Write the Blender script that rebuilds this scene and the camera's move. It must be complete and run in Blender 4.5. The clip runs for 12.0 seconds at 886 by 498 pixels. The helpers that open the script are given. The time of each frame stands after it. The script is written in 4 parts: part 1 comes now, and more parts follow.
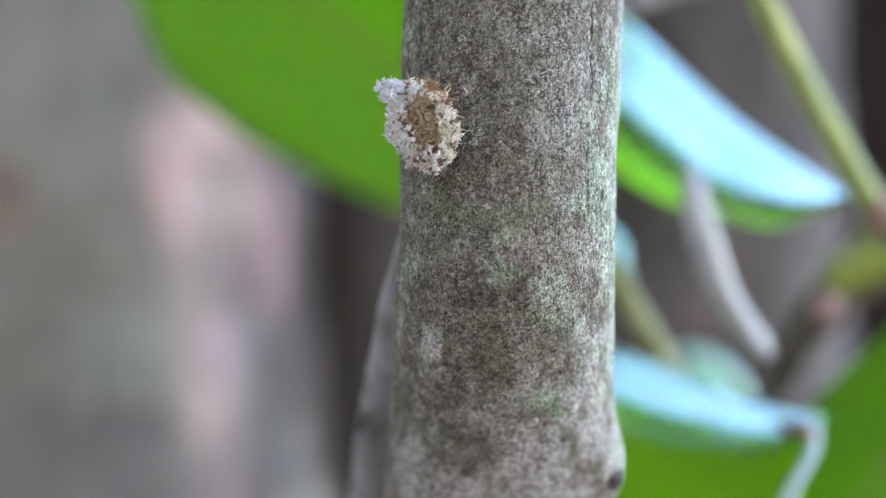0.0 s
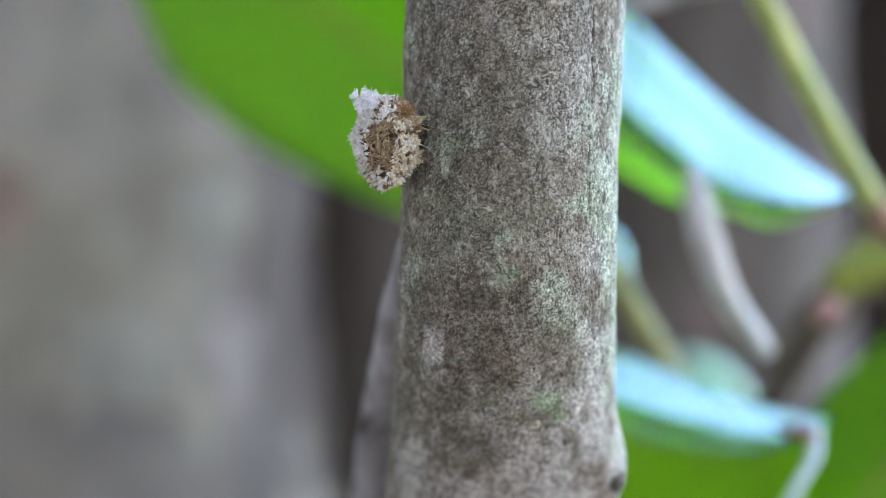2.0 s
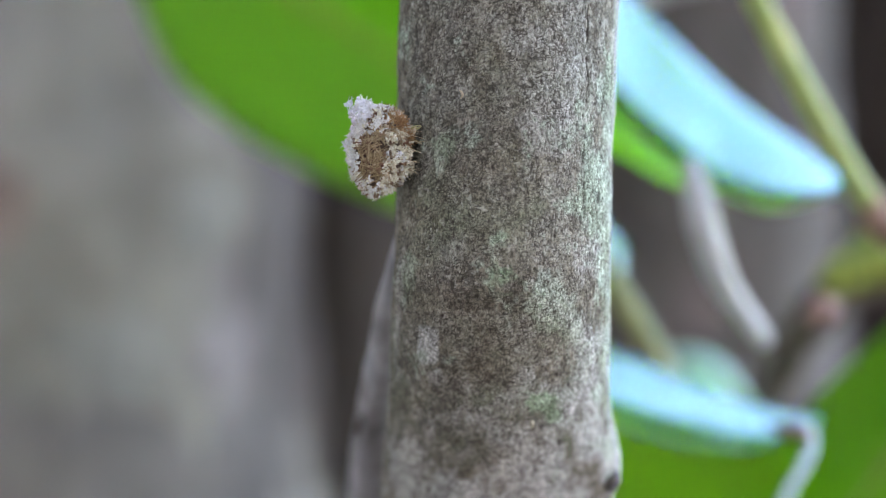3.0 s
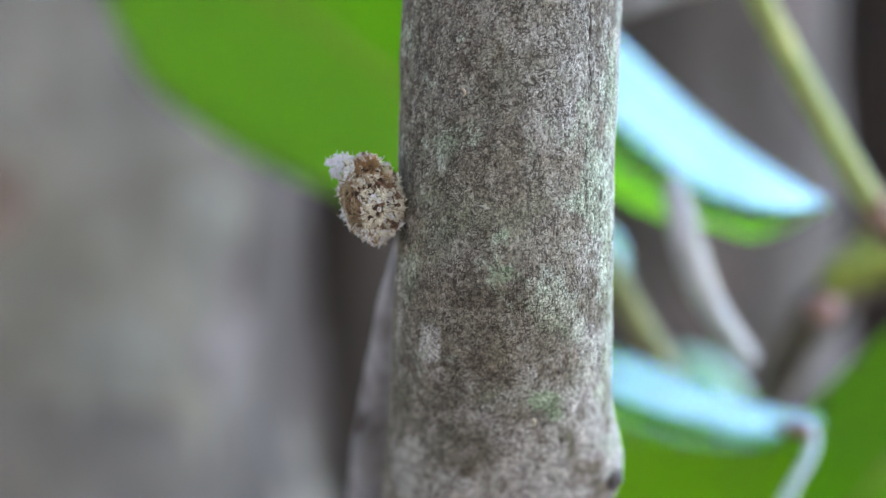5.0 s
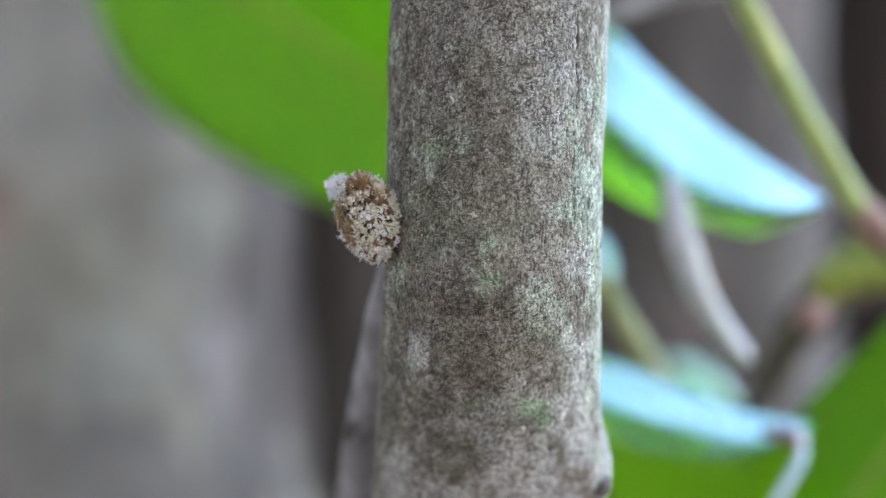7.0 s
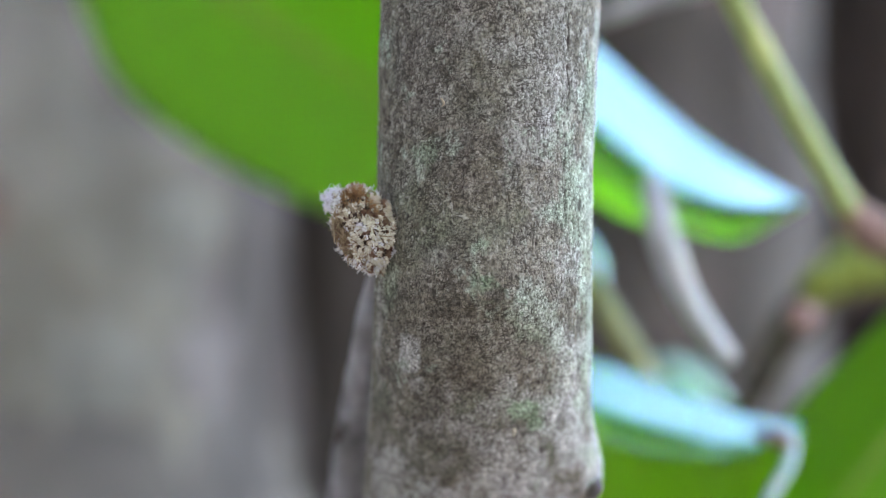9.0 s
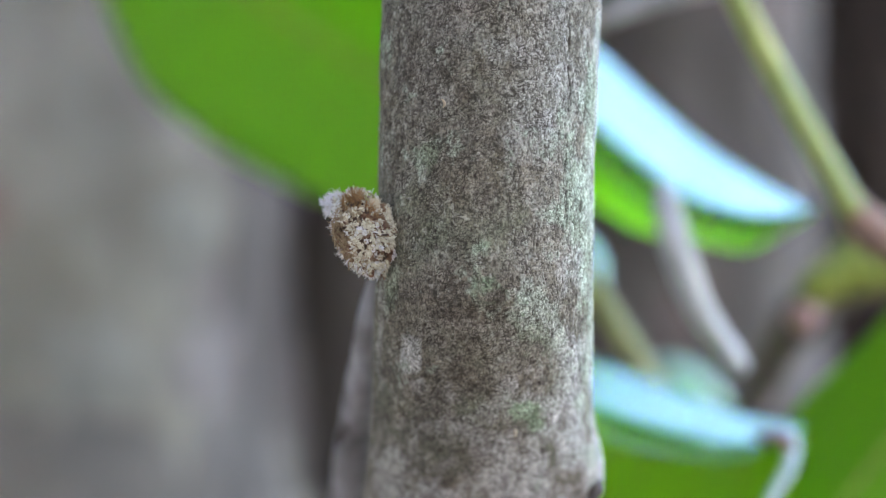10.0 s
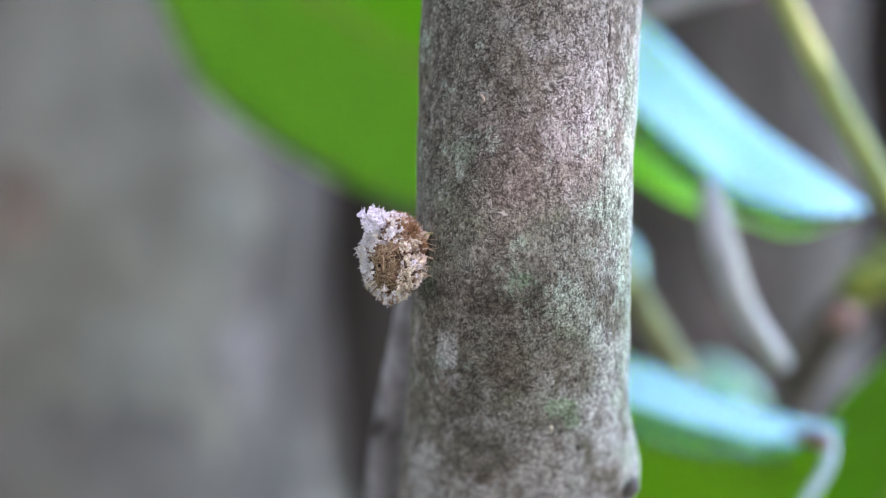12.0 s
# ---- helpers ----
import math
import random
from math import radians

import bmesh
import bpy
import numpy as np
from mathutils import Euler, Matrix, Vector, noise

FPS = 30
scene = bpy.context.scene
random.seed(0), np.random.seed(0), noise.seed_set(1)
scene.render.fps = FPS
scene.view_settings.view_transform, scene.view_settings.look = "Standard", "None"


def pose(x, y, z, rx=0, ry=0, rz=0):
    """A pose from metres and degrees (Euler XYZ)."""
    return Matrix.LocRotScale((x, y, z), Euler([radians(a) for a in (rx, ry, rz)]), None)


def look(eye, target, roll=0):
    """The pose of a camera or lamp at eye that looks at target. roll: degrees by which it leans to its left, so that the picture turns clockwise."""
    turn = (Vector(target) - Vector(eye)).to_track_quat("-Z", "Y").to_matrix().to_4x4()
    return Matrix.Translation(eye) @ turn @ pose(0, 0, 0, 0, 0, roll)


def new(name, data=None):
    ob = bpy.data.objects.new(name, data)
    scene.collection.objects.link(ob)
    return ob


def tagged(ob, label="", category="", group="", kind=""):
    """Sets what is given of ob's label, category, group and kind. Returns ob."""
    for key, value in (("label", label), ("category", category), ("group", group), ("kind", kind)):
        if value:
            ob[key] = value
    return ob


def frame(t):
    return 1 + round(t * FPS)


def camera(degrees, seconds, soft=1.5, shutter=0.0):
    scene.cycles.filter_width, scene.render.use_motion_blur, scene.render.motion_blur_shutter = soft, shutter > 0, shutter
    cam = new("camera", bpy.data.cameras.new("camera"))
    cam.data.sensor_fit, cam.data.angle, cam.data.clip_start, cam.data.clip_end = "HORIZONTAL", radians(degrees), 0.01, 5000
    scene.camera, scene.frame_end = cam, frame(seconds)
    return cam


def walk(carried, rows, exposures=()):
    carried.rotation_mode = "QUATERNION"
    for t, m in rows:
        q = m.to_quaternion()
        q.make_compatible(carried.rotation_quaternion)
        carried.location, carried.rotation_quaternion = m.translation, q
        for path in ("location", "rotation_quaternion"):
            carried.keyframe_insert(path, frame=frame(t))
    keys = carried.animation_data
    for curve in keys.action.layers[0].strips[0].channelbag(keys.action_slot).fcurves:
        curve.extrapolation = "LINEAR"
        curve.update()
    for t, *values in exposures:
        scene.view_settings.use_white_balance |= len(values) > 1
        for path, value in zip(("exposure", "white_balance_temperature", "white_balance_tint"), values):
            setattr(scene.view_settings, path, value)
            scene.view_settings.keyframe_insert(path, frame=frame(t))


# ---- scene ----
EYE = 0.9
cam = camera(34.0, 12.0, soft=1.0)
cam.data.dof.use_dof = True
cam.data.dof.focus_distance = 0.1104
cam.data.dof.aperture_fstop = 13.5
walk(cam, [
    (0, pose(0, 0, EYE, 90.000, 0.000, 0.000)),
    (0.5, pose(0, 0, EYE, 89.928, -0.160, 0.413)),
    (1, pose(0, 0, EYE, 90.102, 0.015, -0.170)),
    (1.5, pose(0, 0, EYE, 89.935, -0.045, 0.338)),
    (2, pose(0, 0, EYE, 90.099, 0.035, 0.067)),
    (2.5, pose(0, 0, EYE, 90.060, -0.140, 0.605)),
    (3, pose(0, 0, EYE, 90.093, 0.090, -0.150)),
    (3.2, pose(0, 0, EYE, 90.035, -0.025, 0.307)),
    (4.8, pose(0, 0, EYE, 89.995, -0.200, 0.248)),
    (5, pose(0, 0, EYE, 90.014, 0.000, -0.061)),
    (5.5, pose(0, 0, EYE, 90.005, -0.150, 0.540)),
    (6, pose(0, 0, EYE, 90.086, 0.060, -0.057)),
    (6.5, pose(0, 0, EYE, 90.071, -0.120, 0.191)),
    (7, pose(0, 0, EYE, 90.329, 0.160, -0.525)),
    (7.2, pose(0, 0, EYE, 90.460, 0.250, -0.726)),
    (8.8, pose(0, 0, EYE, 90.320, 0.190, -0.440)),
    (9, pose(0, 0, EYE, 90.409, 0.240, -0.880)),
    (9.5, pose(0, 0, EYE, 90.440, 0.300, -0.633)),
    (10, pose(0, 0, EYE, 90.447, 0.240, -0.837)),
    (10.5, pose(0, 0, EYE, 90.339, 0.130, -0.427)),
    (11, pose(0, 0, EYE, 90.177, -0.020, -0.061)),
    (11.5, pose(0, 0, EYE, 90.302, 0.010, 0.080)),
    (12, pose(0, 0, EYE, 90.263, -0.370, 0.639)),
], exposures=[(0, 3.56, 7280, 12), (10.2, 3.56, 7280, 12), (10.4, 3.54, 7230, 12), (10.6, 3.42, 7100, 12), (11.2, 3.42, 7000, 11.5), (11.6, 3.42, 6980, 11.5), (12, 3.48, 7050, 11.5)])

# ---- light ----
SUN_AZ, SUN_EL = radians(128), radians(50)
TO_SUN = Vector((math.sin(SUN_AZ) * math.cos(SUN_EL), math.cos(SUN_AZ) * math.cos(SUN_EL), math.sin(SUN_EL)))
world = bpy.data.worlds.new("sky")
scene.world = world
world.use_nodes = True
sky = world.node_tree.nodes.new("ShaderNodeTexSky")
sky.sky_type = "NISHITA"
sky.sun_disc = False
sky.sun_elevation, sky.sun_rotation = SUN_EL, SUN_AZ
sky.dust_density = 0.5
sky.ozone_density = 2.0
world.node_tree.links.new(sky.outputs[0], world.node_tree.nodes["Background"].inputs[0])
world.node_tree.nodes["Background"].inputs[1].default_value = 0.15
sun = new("sun", bpy.data.lights.new("sun", "SUN"))
sun.data.energy, sun.data.angle, sun.data.color = 2.8, radians(0.53), (0.98, 0.74, 1.12)
sun.matrix_world = look(TO_SUN * 5, (0, 0, 0))


# ---- materials ----
class Mat:
    """A node material with a few short helpers."""

    def __init__(self, name, rough=0.8, spec=0.3):
        self.mat = bpy.data.materials.new(name)
        self.mat.use_nodes = True
        self.tree = self.mat.node_tree
        self.bsdf = self.tree.nodes["Principled BSDF"]
        self.bsdf.inputs["Roughness"].default_value = rough
        self.bsdf.inputs["Specular IOR Level"].default_value = spec
        self.coord = self.tree.nodes.new("ShaderNodeTexCoord").outputs["Object"]

    def link(self, a, b):
        self.tree.links.new(a, b)

    def noise(self, scale, detail=4, stretch=None, coord=None, rough=0.55):
        n = self.tree.nodes.new("ShaderNodeTexNoise")
        n.inputs["Scale"].default_value, n.inputs["Detail"].default_value = scale, detail
        n.inputs["Roughness"].default_value = rough
        src = coord or self.coord
        if stretch:
            m = self.tree.nodes.new("ShaderNodeMapping")
            m.inputs["Scale"].default_value = stretch
            self.link(src, m.inputs["Vector"])
            src = m.outputs[0]
        self.link(src, n.inputs["Vector"])
        return n.outputs["Fac"]

    def ramp(self, fac, *stops):
        r = self.tree.nodes.new("ShaderNodeValToRGB")
        els = r.color_ramp.elements
        while len(els) < len(stops):
            els.new(0.5)
        for e, (p, c) in zip(els, stops):
            e.position = p
            e.color = (*c, 1) if len(c) == 3 else c
        self.link(fac, r.inputs[0])
        return r.outputs[0]

    def mix(self, fac, a, b, mode="MIX"):
        m = self.tree.nodes.new("ShaderNodeMix")
        m.data_type, m.blend_type = "RGBA", mode
        for sock, v in ((0, fac), (6, a), (7, b)):
            if hasattr(v, "is_output"):
                self.link(v, m.inputs[sock])
            elif sock == 0:
                m.inputs[0].default_value = v
            else:
                m.inputs[sock].default_value = (*v, 1)
        return m.outputs[2]

    def math(self, op, a, b=0.0):
        m = self.tree.nodes.new("ShaderNodeMath")
        m.operation = op
        for i, v in enumerate((a, b)):
            if hasattr(v, "is_output"):
                self.link(v, m.inputs[i])
            else:
                m.inputs[i].default_value = v
        return m.outputs[0]

    def attr(self, name):
        a = self.tree.nodes.new("ShaderNodeAttribute")
        a.attribute_name = name
        return a.outputs["Fac"]

    def random(self):
        return self.tree.nodes.new("ShaderNodeObjectInfo").outputs["Random"]

    def island(self):
        return self.tree.nodes.new("ShaderNodeNewGeometry").outputs["Random Per Island"]

    def color(self, c):
        if hasattr(c, "is_output"):
            self.link(c, self.bsdf.inputs["Base Color"])
        else:
            self.bsdf.inputs["Base Color"].default_value = (*c, 1)
        return self

    def bump(self, height, dist, strength=1.0):
        b = self.tree.nodes.new("ShaderNodeBump")
        b.inputs["Distance"].default_value, b.inputs["Strength"].default_value = dist, strength
        self.link(height, b.inputs["Height"])
        self.link(b.outputs[0], self.bsdf.inputs["Normal"])
        return self

    def translucent(self, share, color):
        t = self.tree.nodes.new("ShaderNodeBsdfTranslucent")
        if hasattr(color, "is_output"):
            self.link(color, t.inputs[0])
        else:
            t.inputs[0].default_value = (*color, 1)
        m = self.tree.nodes.new("ShaderNodeMixShader")
        m.inputs[0].default_value = share
        self.link(self.bsdf.outputs[0], m.inputs[1])
        self.link(t.outputs[0], m.inputs[2])
        self.link(m.outputs[0], self.tree.nodes["Material Output"].inputs[0])
        return self


def bark_material():
    m = Mat("bark", 0.85, 0.25)
    big = m.noise(170, 5)
    mid = m.noise(900, 5, (1, 1, 0.6))
    fine = m.noise(3600, 4, (1, 1, 0.75), rough=0.7)
    base = m.ramp(mid, (0.3, (0.128, 0.115, 0.090)), (0.5, (0.215, 0.205, 0.172)), (0.72, (0.345, 0.338, 0.308)))
    base = m.mix(m.ramp(big, (0.42, (0, 0, 0)), (0.62, (0.5, 0.5, 0.5))), base, (0.34, 0.335, 0.325))
    tone = m.noise(95, 3)
    base = m.mix(m.ramp(tone, (0.42, (0.32, 0.32, 0.32)), (0.56, (0, 0, 0))), base, m.ramp(mid, (0.3, (0.10, 0.072, 0.045)), (0.7, (0.24, 0.18, 0.125))))
    base = m.mix(m.ramp(m.noise(130, 4), (0.54, (0, 0, 0)), (0.7, (0.4, 0.4, 0.4))), base, (0.17, 0.21, 0.12))
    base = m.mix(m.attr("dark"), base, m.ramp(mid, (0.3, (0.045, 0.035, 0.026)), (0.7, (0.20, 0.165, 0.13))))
    base = m.mix(m.attr("pale"), base, m.ramp(fine, (0.35, (0.42, 0.41, 0.41)), (0.7, (0.75, 0.75, 0.77))))
    base = m.mix(m.attr("lichen"), base, m.ramp(mid, (0.35, (0.20, 0.28, 0.18)), (0.65, (0.44, 0.57, 0.43))))
    grit = m.ramp(fine, (0.34, (0.45, 0.43, 0.4)), (0.5, (1, 1, 1)), (0.68, (1.35, 1.35, 1.32)))
    base = m.mix(0.8, base, grit, "MULTIPLY")
    base = m.mix(0.72, base, m.ramp(m.attr("grain"), (0.2, (0.30, 0.29, 0.27)), (0.5, (1, 1, 1)), (0.8, (1.45, 1.45, 1.42))), "MULTIPLY")
    base = m.mix(m.math("MULTIPLY", m.attr("fleck"), 0.40), base, (0.66, 0.64, 0.58))
    base = m.mix(m.math("MULTIPLY", m.attr("groove"), 0.92), base, (0.045, 0.038, 0.030))
    base = m.mix(m.attr("crack"), base, (0.03, 0.025, 0.02))
    base = m.mix(m.attr("pit"), base, (0.035, 0.022, 0.02))
    base = m.mix(1.0, base, (1.02, 1.0, 0.96), "MULTIPLY")
    m.color(base)
    m.bump(fine, 0.00004, 1.0)
    return m.mat


def plain_bark(name, a, b, scale, rough=0.9, along=0.3):
    m = Mat(name, rough, 0.2)
    n = m.noise(scale, 6, (1, 1, along))
    spots = m.noise(scale * 0.3, 3)
    c = m.ramp(n, (0.3, a), (0.7, b))
    c = m.mix(m.ramp(spots, (0.52, (0, 0, 0)), (0.66, (0.7, 0.7, 0.7))), c, tuple(min(1, v * 1.5) for v in b))
    m.color(c).bump(n, 0.25 / scale, 0.7)
    return m.mat


def leaf_material(name, top, under, rough=0.2, share=0.5, gloss=1.5, sky_tint=(1.0, 1.0, 1.0)):
    m = Mat(name, 0.6, 0.0)
    uv = m.tree.nodes.new("ShaderNodeUVMap").outputs[0]
    wave = m.tree.nodes.new("ShaderNodeTexWave")
    wave.inputs["Scale"].default_value, wave.inputs["Distortion"].default_value = 3.0, 1.5
    m.link(uv, wave.inputs["Vector"])
    blot = m.noise(140, 4)
    c = m.mix(m.ramp(blot, (0.35, (0, 0, 0)), (0.7, (1, 1, 1))), top, tuple(v * 1.35 for v in top))
    c = m.mix(m.math("MULTIPLY", wave.outputs["Fac"], 0.22), c, tuple(v * 1.6 for v in top))
    m.color(c).bump(wave.outputs["Fac"], 0.0002, 0.4)
    m.translucent(share, m.mix(m.math("MULTIPLY", wave.outputs["Fac"], 0.3), under, tuple(min(1, v * 1.3) for v in under)))
    # waxy film on top: gloss that grows towards grazing angles
    out = m.tree.nodes["Material Output"].inputs[0]
    film = m.tree.nodes.new("ShaderNodeBsdfGlossy")
    film.inputs["Roughness"].default_value = rough
    # the tint paints extra sky blue into the reflections
    film.inputs["Color"].default_value = (*sky_tint, 1)
    fres = m.tree.nodes.new("ShaderNodeFresnel")
    fres.inputs["IOR"].default_value = gloss
    mixer = m.tree.nodes.new("ShaderNodeMixShader")
    m.link(fres.outputs[0], mixer.inputs[0])
    m.link(out.links[0].from_socket, mixer.inputs[1])
    m.link(film.outputs[0], mixer.inputs[2])
    m.link(mixer.outputs[0], out)
    return m.mat


def stem_material(name, a, b, rough=0.45):
    m = Mat(name, rough, 0.5)
    n = m.noise(500, 4, (1, 1, 0.25))
    m.color(m.ramp(n, (0.3, a), (0.7, b))).bump(n, 0.0002, 0.5)
    return m.mat


def piece_material(name, dark, mid, light, scale=3000, rough=0.9):
    m = Mat(name, rough, 0.2)
    n = m.noise(scale, 3)
    f = m.math("ADD", m.math("MULTIPLY", m.island(), 0.5), m.math("MULTIPLY", m.random(), 0.5))
    c = m.ramp(f, (0.12, dark), (0.5, mid), (0.88, light))
    m.color(m.mix(m.ramp(n, (0.3, (0.3, 0.3, 0.3)), (0.6, (0, 0, 0))), c, dark)).bump(n, 0.00008, 0.6)
    return m.mat


BARK = bark_material()
FORK_BARK = plain_bark("fork_bark", (0.16, 0.145, 0.145), (0.37, 0.35, 0.36), 420)
TRUNK_BARK = plain_bark("trunk_bark", (0.092, 0.082, 0.066), (0.166, 0.150, 0.122), 24, along=0.9)
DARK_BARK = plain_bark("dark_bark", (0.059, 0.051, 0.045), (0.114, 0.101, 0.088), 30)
# near-black colour for shade at the trunk edge and beyond the shoots
SHADE_BARK = plain_bark("shade_bark", (0.023, 0.017, 0.014), (0.058, 0.044, 0.036), 40)
RUST = plain_bark("rust", (0.115, 0.085, 0.068), (0.180, 0.132, 0.106), 120)
GREY_LICHEN = plain_bark("grey_lichen", (0.096, 0.089, 0.075), (0.165, 0.154, 0.131), 120)
PALE_BARK = plain_bark("pale_bark", (0.112, 0.101, 0.084), (0.195, 0.177, 0.149), 24, along=0.9)
# shade of the thick trunk's edge, put into the bark colour
EDGE_SHADE = plain_bark("edge_shade", (0.045, 0.038, 0.033), (0.092, 0.079, 0.070), 30)
# colour of the deep shade in the gap, worn by a trunk
GAP_SHADE = plain_bark("gap_shade", (0.030, 0.024, 0.020), (0.068, 0.055, 0.047), 36)
BARE = plain_bark("bare", (0.09, 0.075, 0.067), (0.165, 0.142, 0.132), 90)
BROWN_BARK = plain_bark("brown_bark", (0.055, 0.044, 0.036), (0.125, 0.10, 0.082), 300)
NODE_BARK = plain_bark("node_bark", (0.17, 0.10, 0.08), (0.31, 0.20, 0.165), 400)
SCAR = plain_bark("scar", (0.09, 0.08, 0.075), (0.21, 0.19, 0.185), 1800)
MOSS = plain_bark("moss", (0.08, 0.10, 0.02), (0.24, 0.26, 0.05), 900)
LEAF = leaf_material("leaf", (0.10, 0.21, 0.012), (0.46, 0.90, 0.02), 0.24, 0.78, 1.80, (0.74, 0.93, 1.0))
LEAF_MATT = leaf_material("leaf_matt", (0.105, 0.20, 0.02), (0.35, 0.69, 0.042), 0.5, 0.6, 1.15)
LEAF_LIME = leaf_material("leaf_lime", (0.17, 0.30, 0.012), (0.54, 0.98, 0.015), 0.5, 0.78, 1.1)
LEAF_UNDER = leaf_material("leaf_under", (0.12, 0.205, 0.02), (0.42, 0.73, 0.06), 0.5, 0.7, 1.12)
LEAF_SHADY = leaf_material("leaf_shady", (0.085, 0.17, 0.012), (0.31, 0.64, 0.03), 0.45, 0.5, 1.18)
CANOPY_LEAF = leaf_material("canopy_leaf", (0.05, 0.075, 0.03), (0.10, 0.16, 0.05), 0.5, 0.2)
LEAF_PALE = leaf_material("leaf_pale", (0.11, 0.29, 0.07), (0.32, 0.76, 0.12), 0.4, 0.6, 1.10)
STEM = stem_material("stem", (0.24, 0.30, 0.06), (0.42, 0.48, 0.14))
PETIOLE = stem_material("petiole", (0.36, 0.36, 0.33), (0.56, 0.55, 0.60), 0.35)
RIB = stem_material("rib", (0.30, 0.32, 0.05), (0.40, 0.40, 0.08))
# pale blue base stands in for the sky mirrored in the stalk
HOOK = stem_material("hook", (0.38, 0.48, 0.50), (0.54, 0.64, 0.68), 0.22)
OLIVE = stem_material("olive_stem", (0.20, 0.20, 0.06), (0.34, 0.33, 0.12))
BUD = stem_material("bud", (0.32, 0.15, 0.14), (0.46, 0.26, 0.24))
WAX = piece_material("wax", (0.40, 0.33, 0.31), (0.74, 0.70, 0.68), (0.90, 0.89, 0.89))
LILAC = piece_material("lilac_wax", (0.78, 0.75, 0.80), (0.88, 0.86, 0.91), (0.94, 0.94, 0.96))
CREAM = piece_material("cream", (0.36, 0.29, 0.20), (0.68, 0.61, 0.46), (0.90, 0.86, 0.74))
BROWN = piece_material("brown", (0.06, 0.028, 0.022), (0.20, 0.10, 0.07), (0.38, 0.24, 0.16))
TAN = piece_material("tan", (0.30, 0.22, 0.15), (0.54, 0.44, 0.32), (0.72, 0.63, 0.49))
STRAW = piece_material("straw", (0.25, 0.17, 0.10), (0.52, 0.39, 0.24), (0.76, 0.62, 0.44))
ORANGE = piece_material("orange", (0.30, 0.16, 0.08), (0.50, 0.29, 0.14), (0.64, 0.45, 0.27))
CORE = piece_material("core", (0.12, 0.08, 0.06), (0.22, 0.16, 0.115), (0.32, 0.25, 0.18))
SKIN = piece_material("skin", (0.34, 0.30, 0.14), (0.52, 0.50, 0.26), (0.62, 0.62, 0.36), rough=0.5)


# ---- mesh helpers ----
def mesh_of(name, verts, faces, material, smooth=True):
    me = bpy.data.meshes.new(name)
    me.from_pydata([tuple(v) for v in verts], [], faces)
    me.materials.append(material)
    me.polygons.foreach_set("use_smooth", [smooth] * len(me.polygons))
    me.update()
    return me


def part(name, me, parent, label="", m=None):
    ob = new(name, me)
    ob.parent = parent
    if m is not None:
        ob.matrix_basis = m
    return tagged(ob, label)


def spline(points, n):
    """n points along a smooth curve through the given ones."""
    p = [Vector(q) for q in points]
    p = [p[0] * 2 - p[1]] + p + [p[-1] * 2 - p[-2]]
    out = []
    for i in range(n):
        u = i / (n - 1) * (len(p) - 3)
        k = min(int(u), len(p) - 4)
        u -= k
        a, b, c, d = p[k:k + 4]
        out.append(0.5 * (2 * b + (c - a) * u + (2 * a - 5 * b + 4 * c - d) * u * u + (3 * b - a - 3 * c + d) * u ** 3))
    return out


def tube_data(points, radii, sides=12, n=24, wobble=0.0):
    """A capped tube along a smooth curve, its radius running through radii."""
    line = spline(points, n)
    verts, faces = [], []
    side = Vector((0.3, 0.9, 0.2))
    for i, c in enumerate(line):
        d = (line[min(i + 1, n - 1)] - line[max(i - 1, 0)]).normalized()
        side = (side - d * side.dot(d)).normalized()
        up = d.cross(side)
        r = float(np.interp(i / (n - 1), np.linspace(0, 1, len(radii)), radii))
        for j in range(sides):
            a = 2 * math.pi * j / sides
            w = side * math.cos(a) + up * math.sin(a)
            k = 1 + wobble * noise.noise((c + w * r) * (1.2 / max(radii)))
            verts.append(c + w * r * k)
    for i in range(n - 1):
        for j in range(sides):
            k = (j + 1) % sides
            faces.append((i * sides + j, i * sides + k, (i + 1) * sides + k, (i + 1) * sides + j))
    faces.append(tuple(range(sides))[::-1])
    faces.append(tuple(range((n - 1) * sides, n * sides)))
    return verts, faces


def tube(name, points, radii, material, sides=12, n=24, wobble=0.0):
    return mesh_of(name, *tube_data(points, radii, sides, n, wobble), material)


